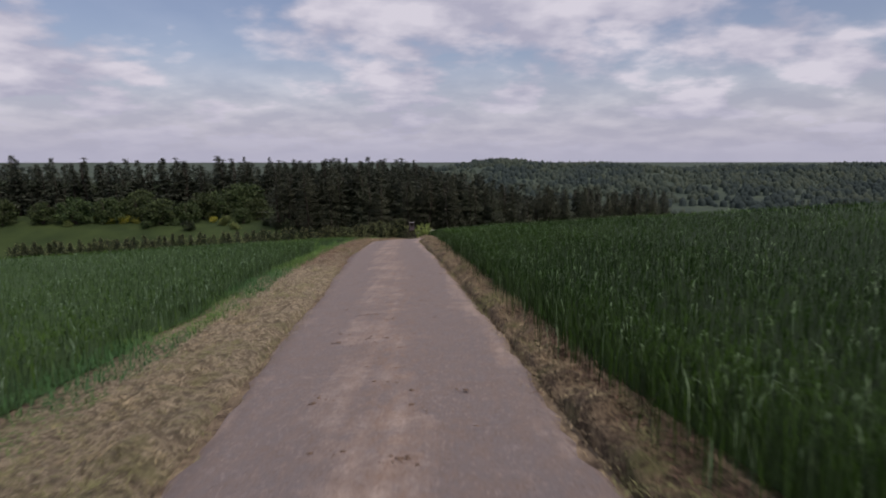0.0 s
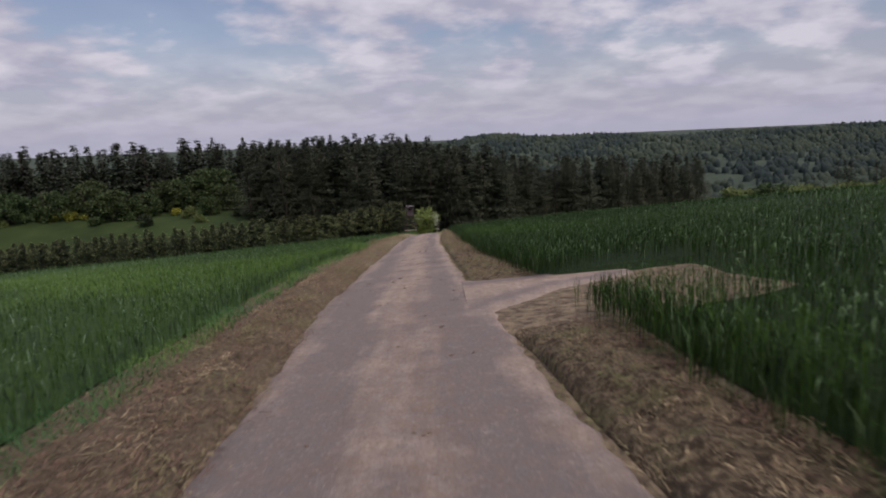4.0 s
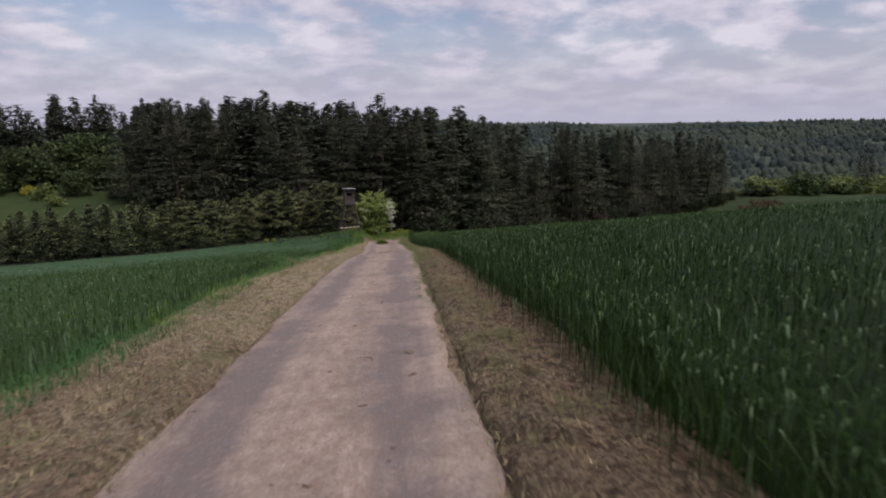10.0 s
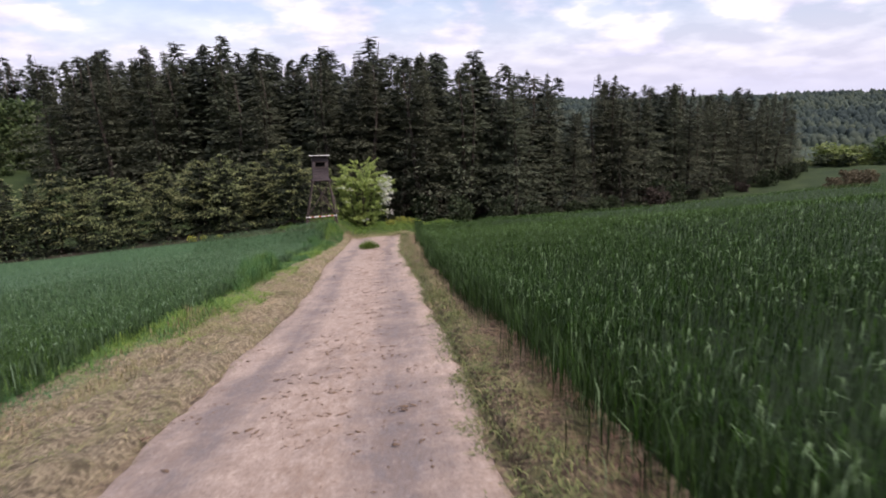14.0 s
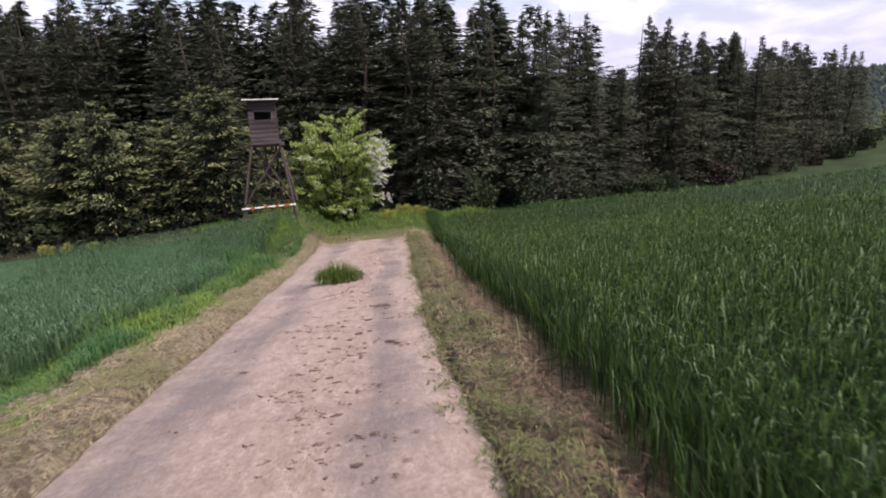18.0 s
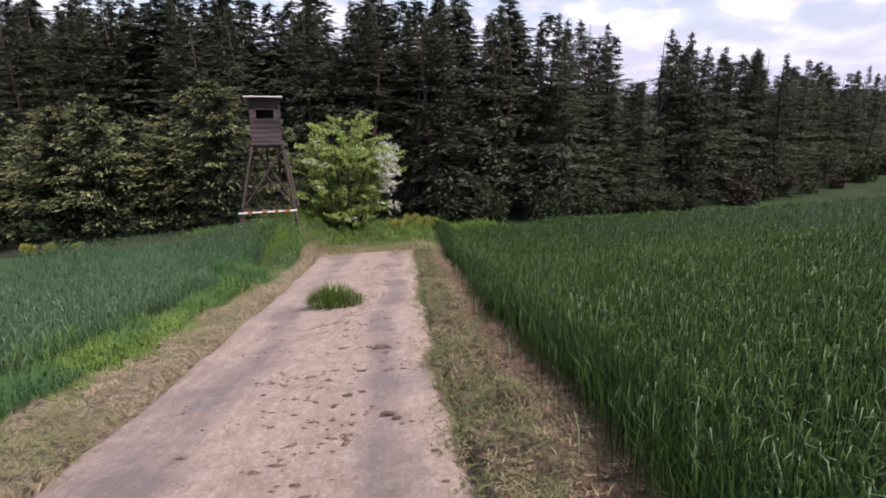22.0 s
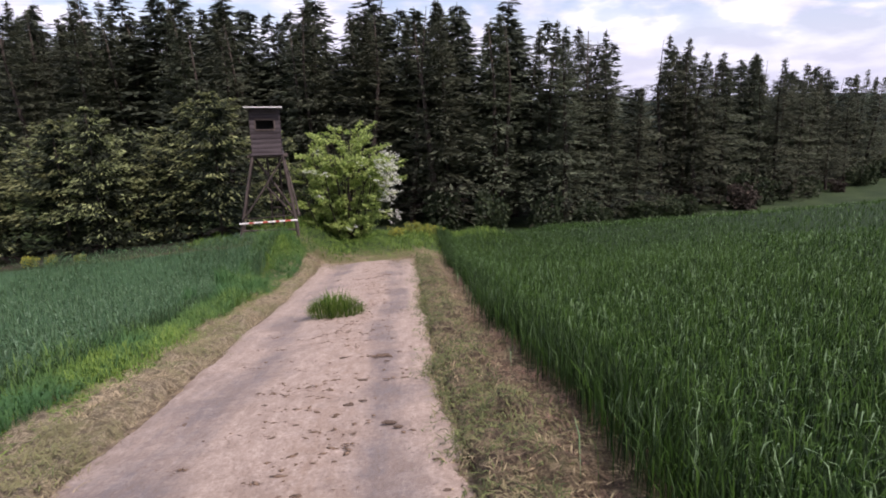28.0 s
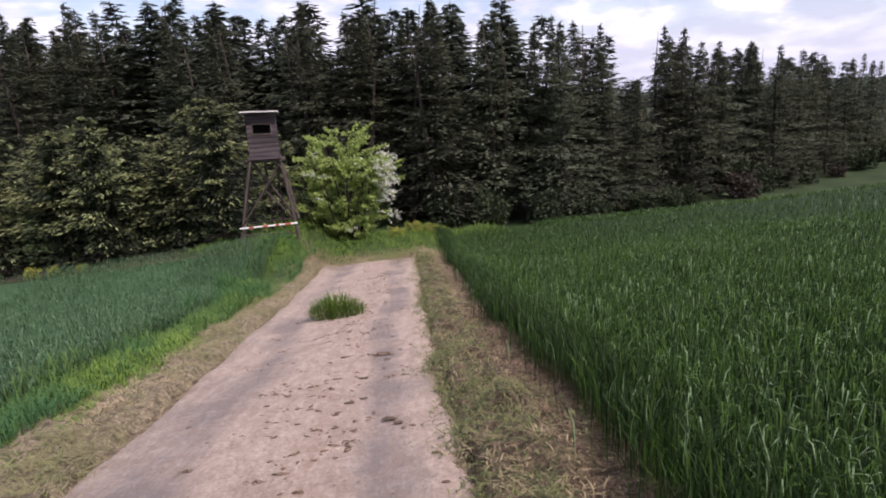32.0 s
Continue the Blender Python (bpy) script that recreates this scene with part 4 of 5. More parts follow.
    core = leaves(core, core + unit(cd) * cl[:, None], unit(np.cross(cd, r.normal(0, 1, cd.shape))), 0.17 * cl)
    m = 40
    ta, tz = r.uniform(0, 6.28, m), h * r.uniform(0.90, 1.0, m)
    tq = np.stack([np.cos(ta), np.sin(ta), r.uniform(0.3, 1.2, m)], 1)
    tl = min(size, 0.8) * (0.12 + 0.30 * (1.03 - tz / h) / 0.1 * (h / 20)) * r.uniform(0.8, 1.3, m)
    ts = np.stack([0 * tz, 0 * tz, tz], 1)
    top = joined([leaves(ts, ts + unit(tq) * tl[:, None], unit(np.cross(tq, [0, 0, 1.0])), 0.16 * tl + 0.015), tube([[0, 0, 0.93 * h], [0, 0, 0.98 * h], [0, 0, 1.015 * h]], [0.04, 0.022, 0.006], 4)])
    zz = np.array([-0.3, 0.02 * h, 0.3 * h, 0.7 * h, 0.98 * h])
    tr = h * 0.0095 + 0.025
    pieces = [tube(np.stack([0.02 * h * np.sin(zz * 0.21 + seed), 0.012 * h * np.cos(zz * 0.3), zz], 1) - np.array([0.02 * h * np.sin(seed), 0.012 * h, 0]), [tr * 1.35, tr, tr * 0.8, tr * 0.34, 0.012])]
    for i in range(dead):
        zs, az = h * (0.06 + base * r.uniform(0.1, 1.3)), r.uniform(0, 6.3)
        le = r0 * r.uniform(0.25, 0.6)
        pieces.append(tube([[0, 0, zs], [le * 0.5 * np.cos(az), le * 0.5 * np.sin(az), zs - 0.02], [le * np.cos(az), le * np.sin(az), zs - 0.2 * le]], [0.03, 0.02, 0.006], 4))
    # sprays for the pale lit colour: bough ends, fewer near the foot
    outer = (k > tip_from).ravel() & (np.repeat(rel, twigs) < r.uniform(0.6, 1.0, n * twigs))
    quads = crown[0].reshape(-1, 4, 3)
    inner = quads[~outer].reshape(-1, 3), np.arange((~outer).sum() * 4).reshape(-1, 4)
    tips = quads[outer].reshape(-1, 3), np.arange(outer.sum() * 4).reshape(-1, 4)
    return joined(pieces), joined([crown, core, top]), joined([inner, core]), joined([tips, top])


def broadleaf(seed, h, w, clumps, per, leaf, stems=4, low=0.15, tuft_size=(0.07, 0.15), spike=0.0):
    """Stems, limbs and a crown of many leaves in uneven clumps."""
    r = np.random.default_rng(seed)
    ends, pieces = [], []
    for i in range(stems):
        a = 2 * np.pi * (i + r.uniform(0, 0.7)) / stems
        q = np.array([np.cos(a), np.sin(a), 0])
        reach = w * r.uniform(0.10, 0.30)
        pts = np.stack([q * 0.03 * w, q * reach * 0.35 + [0, 0, 0.25 * h], q * reach * 0.7 + [0, 0, 0.5 * h], q * reach + [0, 0, r.uniform(0.75, 0.9) * h]])
        pts[0, 2] = -0.2
        pieces.append(tube(pts, np.array([0.020, 0.015, 0.010, 0.003]) * h + 0.004, 6))
        for j in range(4):
            s = r.uniform(0.25, 0.85)
            p0 = np.array([np.interp(s * 3, range(4), pts[:, c]) for c in range(3)])
            b = a + r.normal(0, 0.9)
            p2 = p0 + np.array([np.cos(b), np.sin(b), r.uniform(0.1, 0.7)]) * w * r.uniform(0.15, 0.32)
            pieces.append(tube([p0, (p0 + p2) / 2 + [0, 0, 0.03 * h], p2], np.array([0.008, 0.005, 0.002]) * h + 0.003, 5))
            ends.append(p2)
    cen = []
    for i in range(clumps):
        a, zz = r.uniform(0, 2 * np.pi), r.uniform(low, 0.93)
        rad = w * 0.5 * np.sin(np.pi * np.clip(0.16 + 0.80 * zz, 0, 1)) ** 0.7 * r.uniform(0.35, 0.98)
        cen.append([rad * np.cos(a), rad * np.sin(a), zz * h])
    cen = np.array(cen + [list(e) for e in ends])
    m = len(cen)
    cen = cen * (1 + spike * r.uniform(-1, 1, (m, 1)) * np.array([[1, 1, 0.4]]))
    size = w * r.uniform(*tuft_size, m)
    off = unit(r.normal(0, 1, (m, per, 3))) * (r.uniform(0.25, 1, (m, per, 1)) ** 0.5) * np.array([1.15, 1.15, 0.8])
    p = (cen[:, None] + off * size[:, None, None]).reshape(-1, 3)
    p[:, 2] = np.clip(p[:, 2], 0.05, h * 1.02)
    n = len(p)
    d = unit(r.normal(0, 1, (n, 3)) + np.array([0, 0, -0.15]) + 0.8 * off.reshape(-1, 3))
    s = unit(np.cross(d, r.normal(0, 1, (n, 3))))
    ln = leaf * r.uniform(0.7, 1.4, n)
    return joined(pieces), leaves(p, p + d * ln[:, None], s, ln * 0.36), cen, size


def grown(kind, label, meshes, place, turn, scale, group, category="tree"):
    ob = thing(kind, label, category, place, turn, group)
    ob.scale = scale
    part("trunk", meshes[0], ob)
    part("crown", meshes[1], ob)
    if len(meshes) > 2:
        part("outer_crown", meshes[2], ob, "pale green outer shoots with bough light in their colour")
    return ob


def conifer_meshes(seed, h, r0, base, whorls, per, twigs, droop, leaf_mat, **more):
    t, c, inner, tips = conifer(seed, h, r0, base, whorls, per, twigs, droop, **more)
    if leaf_mat is M_YOUNG_SHADE:
        return solid("trunk", *t, M_BARK, True), solid("crown", *inner, leaf_mat), solid("outer_crown", *tips, M_LIT_SHOOT)
    return solid("trunk", *t, M_BARK, True), solid("crown", *c, leaf_mat)


def place_tree(kind, label, kinds, h0, x, y, h, r, group, wide=1.0, category="tree"):
    k = int(r.integers(len(kinds)))
    s = h / h0
    return grown(kind, label, kinds[k], (x, y, float(height(x, y)) - 0.1), r.uniform(0, 6.28), (s * wide * r.uniform(0.85, 1.15), s * wide * r.uniform(0.85, 1.15), s), group, category)


def along(points, spacing, r, jitter):
    p = np.array(points, float)
    d = np.concatenate([[0], np.cumsum(np.linalg.norm(np.diff(p, axis=0), axis=1))])
    s = np.arange(0, d[-1], spacing)
    s = s + r.uniform(-jitter, jitter, len(s))
    return np.stack([np.interp(s, d, p[:, 0]), np.interp(s, d, p[:, 1])], 1)


r = np.random.default_rng(77)
OLD = [conifer_meshes(s, 20, r0, b, 23, 7, 38, dr, M_SPRUCE, ragged=rg, size=0.76, power=pw, thin=0.105, dead=30, fill=3, hang=(-0.45, 0.55)) for s, r0, b, dr, rg, pw in
       ((1, 5.0, 0.10, 0.26, 0.40, 1.16), (2, 4.7, 0.16, 0.18, 0.44, 1.06), (3, 5.2, 0.07, 0.30, 0.38, 1.24), (4, 4.5, 0.18, 0.12, 0.48, 1.02), (5, 5.0, 0.12, 0.22, 0.42, 1.12), (6, 4.8, 0.10, 0.10, 0.46, 1.04))]
MID = [conifer_meshes(s, 20, 4.6, b, 26, 7, 14, dr, M_SPRUCE, ragged=0.40, size=0.85, power=1.0, thin=0.18, dead=10, fill=4, hang=(-0.45, 0.45)) for s, b, dr in ((7, 0.12, 0.24), (8, 0.16, 0.16), (9, 0.08, 0.28))]
BACK_DATA = [conifer(s, 20, 3.6, b, 21, 6, 8, dr, ragged=0.38, size=1.5, power=pw, thin=0.20, dead=3, fill=3) for s, b, dr, pw in ((11, 0.1, 0.3, 0.94), (12, 0.2, 0.2, 0.86), (13, 0.15, 0.25, 0.9))]
BACK_DATA += [conifer(s, 20, 3.6, b, 17, 6, 6, dr, ragged=0.32, size=1.9, power=pw, thin=0.22, dead=1, fill=3) for s, b, dr, pw in ((14, 0.1, 0.3, 1.25), (15, 0.14, 0.2, 1.15), (16, 0.12, 0.25, 1.2))]
BACK = [conifer_meshes(s, 20, 4.2, b, 24, 7, 16, dr, M_SPRUCE2, ragged=0.36, size=1.1, power=pw, thin=0.2, dead=4, fill=4) for s, b, dr, pw in ((17, 0.1, 0.3, 1.25), (18, 0.12, 0.2, 1.15), (19, 0.1, 0.25, 1.2))]
EDGE = [(-53, 198), (-42, 191), (-20, 183.5), (8, 178.5), (17, 179.5), (34, 188), (44, 194), (82, 217)]
SPRUCE_LABEL = "tall dark green spruce at the edge of the wood"
# the tall ones that stand out along the edge: place and height of the top
for x, y, top in ((-41.5, 192.8, -5.9), (-36.5, 191.1, -6.3), (-33.8, 190.2, -6.9), (-8.7, 183.5, -8.7), (1.2, 181.7, -7.9), (4.7, 181.1, -8.3), (10.3, 180.8, -7.6), (16.3, 181.4, -8.4), (22.3, 184.3, -9.1),
                  (31.1, 188.6, -9.2), (34.1, 190.1, -9.4), (40.2, 193.7, -10.8), (47.5, 198.1, -11.3), (53.2, 201.6, -12.4), (61.7, 206.7, -13.6), (75.0, 214.8, -12.4), (79.8, 217, -13.6)):
    place_tree("spruce", SPRUCE_LABEL, OLD, 20, x, y, top - float(height(x, y)) + 0.1, r, "wood edge", 1.45)
WOOD = []


def wood(x, y, h, wide=1.0, far=3):
    """One tree of the wood behind, kept for joining."""
    WOOD.append((far + int(r.integers(3)), x, y, float(height(x, y)) - 0.1, h / 20, wide * r.uniform(0.85, 1.15), r.uniform(0, 6.28)))


for row in range(6):
    for x, y in along(EDGE, (6.6, 5.6, 4.2, 4.0, 4.0, 4.0)[row], r, 2.2):
        if (row == 0 and r.uniform() < 0.08) or (row > 3 and x > 16):
            continue
        x2, y2 = x + r.normal(0, 0.6) - 0.12 * row, y + row * 3.6 + r.normal(0, 0.8)
        top = np.interp(x2, [-58, -30, -9, 1, 10, 16, 22, 40, 50, 62, 75, 82], [-7.2, -6.2, -7.6, -7.7, -8.6, -9.4, -10.8, -11.7, -12.4, -14.4, -14.2, -14.6]) + r.normal(0, 0.9) + (0.5, 0.7, 1.0, 1.0, 0.8, 0.6)[row] - (1.6 if row == 0 and r.uniform() < 0.4 else 0.0)
        if row > 1 and x2 < 14:
            top += 0.9
        # the notch in the skyline
        across = x2 - 0.36 * (y2 - 185.6)
        if 23.2 < across < 28.0:
            top = min(top, -14.9)
        hh = top - float(height(x2, y2)) + 0.1
        if row < 2:
            place_tree("spruce", SPRUCE_LABEL, MID if row else OLD, 20, x2, y2, hh, r, "wood edge", 1.6)
        else:
            wood(x2, y2, hh, 2.0, 0)
for x, y, h in ((-76.9, 242.8, -0.8), (-72.8, 263.7, -1.0), (-41.8, 274.6, -1.3), (-27.1, 276.5, -2.1), (-12.0, 273.8, -2.3), (-98, 236, -2.6), (-57, 270, -3.0)):
    place_tree("spruce", "dark spruce standing above the old wood", BACK, 20, x, y, h - float(height(x, y)) + 0.1, r, "old wood", 1.6)
for row in range(3):
    for x, y in along([(-235, 205), (-150, 212), (-112, 217), (-80, 236), (-60, 262), (-40, 283), (-15, 300), (20, 318), (60, 330)], 3.3, r, 1.3):
        x2, y2 = x + r.normal(0, 1), y + row * 5.5 + r.normal(0, 1.2)
        top = np.interp(x2, [-235, -120, -28, 0, 25, 60], [-4.2, -3.6, -3.8, -6.2, -10.0, -17]) + r.normal(0, 1.5)
        wood(x2, y2, float(np.clip(top - float(height(x2, y2)), 9, 25)), 1.9)
for i in range(40):
    wood(150 + 3.4 * i + r.normal(0, 2), 262 + r.normal(0, 6), r.uniform(9, 14))


def joined_wood(which):
    out = []
    for k, x, y, z, s, w, a in WOOD:
        v, f = BACK_DATA[k][which]
        c, q = np.cos(a) * s * w, np.sin(a) * s * w
        out.append((np.stack([v[:, 0] * c - v[:, 1] * q + x, v[:, 0] * q + v[:, 1] * c + y, v[:, 2] * s + z], 1), f))
    return joined(out)


old_wood = tagged(new("old_wood", solid("old_wood", *joined_wood(1), M_SPRUCE2)), "dense dark spruce wood behind the meadow and the wheat", "wood", kind="stuff")
part("trunks", solid("trunks", *joined_wood(0), M_BARK, True), old_wood, "brown spruce trunks")

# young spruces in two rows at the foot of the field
YOUNG = [conifer_meshes(s, 6, 2.1, 0.02, wh - 2, 12, 50, dr, M_YOUNG_SHADE, ragged=0.40, size=0.42, power=pw, thin=0.11, dead=14, fill=10, hang=(-0.8, 0.45), even=0.30, fan=0.30) for s, dr, wh, pw in ((21, 0.16, 15, 0.50), (22, 0.10, 14, 0.62), (23, 0.20, 16, 0.44), (24, 0.13, 13, 0.56))]
YOUNG_B = [conifer_meshes(s, 6, 2.1, 0.02, 14, 10, 20, dr, M_YOUNG_SHADE, ragged=0.42, size=0.58, power=0.80, thin=0.14, dead=2, fill=4, hang=(-0.5, 0.3), even=0.22, tip_from=0.80) for s, dr in ((25, 0.16), (26, 0.10), (27, 0.2))]
YLAB = "young spruce at the field's foot, light and shade put into its greens"
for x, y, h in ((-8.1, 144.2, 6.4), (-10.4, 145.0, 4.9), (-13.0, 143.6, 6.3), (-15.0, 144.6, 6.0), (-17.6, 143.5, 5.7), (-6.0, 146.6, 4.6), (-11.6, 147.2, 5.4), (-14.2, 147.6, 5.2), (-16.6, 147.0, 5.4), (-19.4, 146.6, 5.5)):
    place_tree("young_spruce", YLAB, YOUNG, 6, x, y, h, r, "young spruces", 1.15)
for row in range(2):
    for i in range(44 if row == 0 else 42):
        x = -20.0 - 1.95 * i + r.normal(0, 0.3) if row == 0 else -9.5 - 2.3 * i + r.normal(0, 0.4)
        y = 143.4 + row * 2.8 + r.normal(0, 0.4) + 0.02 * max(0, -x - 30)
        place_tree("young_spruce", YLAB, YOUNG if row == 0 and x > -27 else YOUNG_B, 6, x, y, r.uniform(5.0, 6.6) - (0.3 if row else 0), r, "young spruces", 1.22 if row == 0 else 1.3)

# the blossoming bush at the lane's end
def flowering_bush(x0, y0, h, w, seed):
    """Many arching stems with leafy side shoots; flower heads on the sunny rim."""
    rr = np.random.default_rng(seed)
    wood_parts, leaf_parts, heads = [], [], []
    for i in range(34):
        a = 2.4 * i + rr.uniform(-0.2, 0.2)
        out = 0.41 * w * np.sqrt((i + 0.5) / 34) * rr.uniform(0.92, 1.05)
        top = h * np.sqrt(max(0.16, 1 - (out / (0.50 * w)) ** 2)) * rr.uniform(0.94, 0.98)
        q = np.array([np.cos(a), np.sin(a), 0.0])
        s = np.linspace(0, 1, 7)[:, None]
        stem = q * (0.06 + out * s ** (1.3 - 0.75 * i / 34)) + np.array([0, 0, 1.0]) * (-0.15 + (top + 0.15) * s ** (0.8 + 0.6 * i / 34))
        stem = stem + rr.normal(0, 0.05, (7, 3)) * s
        own = [tube(stem, np.linspace(0.055, 0.008, 7), 6)]
        wood_parts.append(own)
        for j in range(15):
            t = rr.uniform(0.10, 1.0)
            p0 = np.array([np.interp(t * 6, range(7), stem[:, k]) for k in range(3)])
            b = a + rr.normal(0, 1.0)
            ln = w * rr.uniform(0.09, 0.16)
            d = np.array([np.cos(b), np.sin(b), rr.uniform(-0.15, 0.65)])
            sh = p0 + d * ln * np.linspace(0, 1, 4)[:, None] + np.array([0, 0, -0.10 * ln]) * np.linspace(0, 1, 4)[:, None] ** 2
            own.append(tube(sh, [0.014, 0.010, 0.007, 0.003], 4))
            n = 76
            t2 = rr.uniform(0.15, 1.08, n)[:, None]
            p = p0 + d * ln * t2 + rr.normal(0, 0.062, (n, 3)) * [1, 1, 0.7]
            g = unit(d + rr.normal(0, 0.7, (n, 3)) + [0, 0, -0.25])
            size = rr.uniform(0.08, 0.16, n)
            p[:, 2] = np.maximum(p[:, 2], 0.08)
            leaf_parts.append(leaves(p, p + g * size[:, None], unit(np.cross(g, rr.normal(0, 0.5, (n, 3)) + [0, 0, 1.0])), size * 0.34))
            heads.append(p0 + d * ln * 1.05)
    blooms = []
    for e in heads:
        rim = 0.29 * w < e[0] and e[1] < 0.2 * w and 0.14 * h < e[2] < 0.78 * h
        crest = e[0] < -0.25 * w and e[1] < 0.1 * w and e[2] > 0.5 * h
        if not rim and not (e[1] < -0.15 * w and rr.uniform() < (0.35 if crest else 0.10)):
            continue
        for j in range(4 if rim else 2):
            n = 22
            axis = unit(np.array([[0.8, -0.3, -0.35]]) + rr.normal(0, 0.35, (1, 3)))[0]
            cpt = np.clip(e, [-0.5 * w, -0.5 * w, 0.1], [0.39 * w, 0.5 * w, 0.76 * h]) + np.array([0.02, -0.10, 0.03]) + rr.normal(0, 0.15, 3)
            p = cpt + axis * rr.uniform(0, 0.30, (n, 1)) + rr.normal(0, 0.035, (n, 3))
            g = unit(rr.normal(0, 1, (n, 3)) * [1, 1, 0.5])
            blooms.append(leaves(p, p + g * 0.07, unit(np.cross(g, [0, 0, 1.0]) + rr.normal(0, 0.3, (n, 3))), np.full(n, 0.036)))
    ob = thing("flowering_bush", "light green bush with white blossom at the lane's end", "bush", (x0, y0, float(height(x0, y0)) - 0.05))
    for own in wood_parts:
        part("stem", solid("stem", *joined(own), M_BARK, True), ob)
    part("crown", solid("crown", *joined(leaf_parts), M_BUSH), ob)
    part("blossom", solid("blossom", *joined(blooms), M_BLOOM), ob, "white flower clusters")


flowering_bush(-2.75, 147.0, 5.85, 5.9, 41)

# undergrowth along the wood, broad-leaved trees by the meadow, scrub across the field
SHRUB = []
for s, lm in ((51, M_UNDER), (52, M_SCRUB), (53, M_UNDER), (54, M_BROWN), (55, M_BROAD), (56, M_COPPER)):
    t, c, _, _ = broadleaf(s, 4, 4.4, 34, 20, 0.42, 4, 0.08)
    SHRUB.append((solid("trunk", *t, M_BARK, True), solid("crown", *c, lm)))
for x, y in along(EDGE, 4.6, r, 1.6):
    k = [SHRUB[0], SHRUB[0], SHRUB[2], SHRUB[3], SHRUB[2], SHRUB[0]][int(r.integers(6))]
    x2, y2 = x + r.normal(0, 0.8) + 0.8, y - 2.0 - r.uniform(0, 2.2)
    s = r.uniform(0.45, 1.0)
    grown("shrub", "low shrub in the undergrowth along the wood", k, (x2, y2, float(height(x2, y2)) - 0.1), r.uniform(0, 6.28), (s, s, s * r.uniform(0.8, 1.3)), "undergrowth", "shrub")
TREES = []
for s in (61, 62, 63):
    t, c, _, _ = broadleaf(s, 9, 9, 60, 42, 0.55, 4, 0.12)
    TREES.append((solid("trunk", *t, M_BARK, True), solid("crown", *c, M_BROAD)))
for x, y, s in ((-91, 199, 0.95), (-84, 203, 0.75), (-99, 204, 0.85), (-76, 216, 1.05), (-70, 222, 1.2), (-64, 214, 0.8), (-108, 200, 0.8), (-118, 197, 0.9), (-128, 196, 0.7), (-66, 205, 0.55), (-82, 212, 0.95), (-140, 194, 0.85), (-103, 210, 1.0), (-152, 196, 0.9), (-165, 198, 0.8)):
    grown("broadleaf_tree", "rounded broad-leaved tree at the meadow's edge", TREES[int(r.integers(3))], (x, y, float(height(x, y)) - 0.1), r.uniform(0, 6.28), (s * 1.25, s * 1.25, s * r.uniform(1.0, 1.2)), "meadow trees")
for i in range(16):
    x, y, s = -58 - 7.5 * i + r.normal(0, 2), 196 + r.normal(0, 2.5), r.uniform(0.6, 1.1)
    grown("shrub", "green shrub at the upper edge of the meadow", SHRUB[[0, 1, 4][int(r.integers(3))]], (x, y, float(height(x, y)) - 0.1), r.uniform(0, 6.28), (s, s, s * 0.8), "meadow shrubs", "shrub")
for i in range(58):
    x = 86 + 2.1 * i + r.normal(0, 2)
    y, s = 214 + 0.10 * (x - 90) + r.normal(0, 6), r.uniform(0.8, 1.9)
    grown("shrub", "pale green scrub bush beyond the wheat", SHRUB[[1, 1, 4, 1, 2][int(r.integers(5))]], (x, y, float(height(x, y)) - 0.2), r.uniform(0, 6.28), (s * 1.3, s * 1.1, s * r.uniform(0.4, 0.85)), "scrub", "shrub")

for x, y, s in ((71.5, 191.0, 0.75), (75.0, 192.5, 0.95), (78.6, 194.6, 0.8), (82.5, 197.0, 0.6)):
    grown("shrub", "withered pale brown shrub at the wheat's far edge", SHRUB[5], (x, y, float(height(x, y)) - 0.1), 1.7 * x, (s, s, s * 0.9), "withered shrubs", "shrub")

# yellow broom
def broom(x, y, s, seed):
    rr = np.random.default_rng(seed)
    t, c, cen, size = broadleaf(seed, 1.6 * s, 2.2 * s, 16, 26, 0.14 * s, 5, 0.1)
    ob = thing("broom_bush", "yellow flowering broom bush on the meadow", "bush", (x, y, float(height(x, y)) - 0.05), 0, "broom")
    part("woody_base", solid("woody_base", *t, M_BARK), ob)
    part("crown", solid("crown", *c, M_SCRUB), ob)
    p = (cen[:, None] + unit(rr.normal(0, 1, (len(cen), 34 if s > 0.6 else 12, 3))) * (size * 1.25)[:, None, None]).reshape(-1, 3)
    p[:, 2] = np.maximum(p[:, 2], 0.1)
    d = unit(rr.normal(0, 1, p.shape))
    part("blossom", solid("blossom", *leaves(p, p + d * 0.16 * s, unit(np.cross(d, rr.normal(0, 1, p.shape))), np.full(len(p), 0.06 * s)), M_YELLOW), ob, "bright yellow flowers")


for i, (x, y, s) in enumerate(((-76.4, 206, 1.2), (-104, 200, 1.7), (-108, 199.5, 1.4), (-100, 200.5, 1.1), (-73, 205, 0.9))):
    broom(x, y, s, 90 + i)
for i, (x, y, s) in enumerate(((0.6, 146.6, 0.42), (1.4, 147.0, 0.4), (-0.3, 145.9, 0.36), (2.2, 147.5, 0.36), (-14.4, 141.7, 0.26), (-15.3, 141.8, 0.30), (-13.2, 141.6, 0.22))):
    broom(x, y, s, 110 + i)


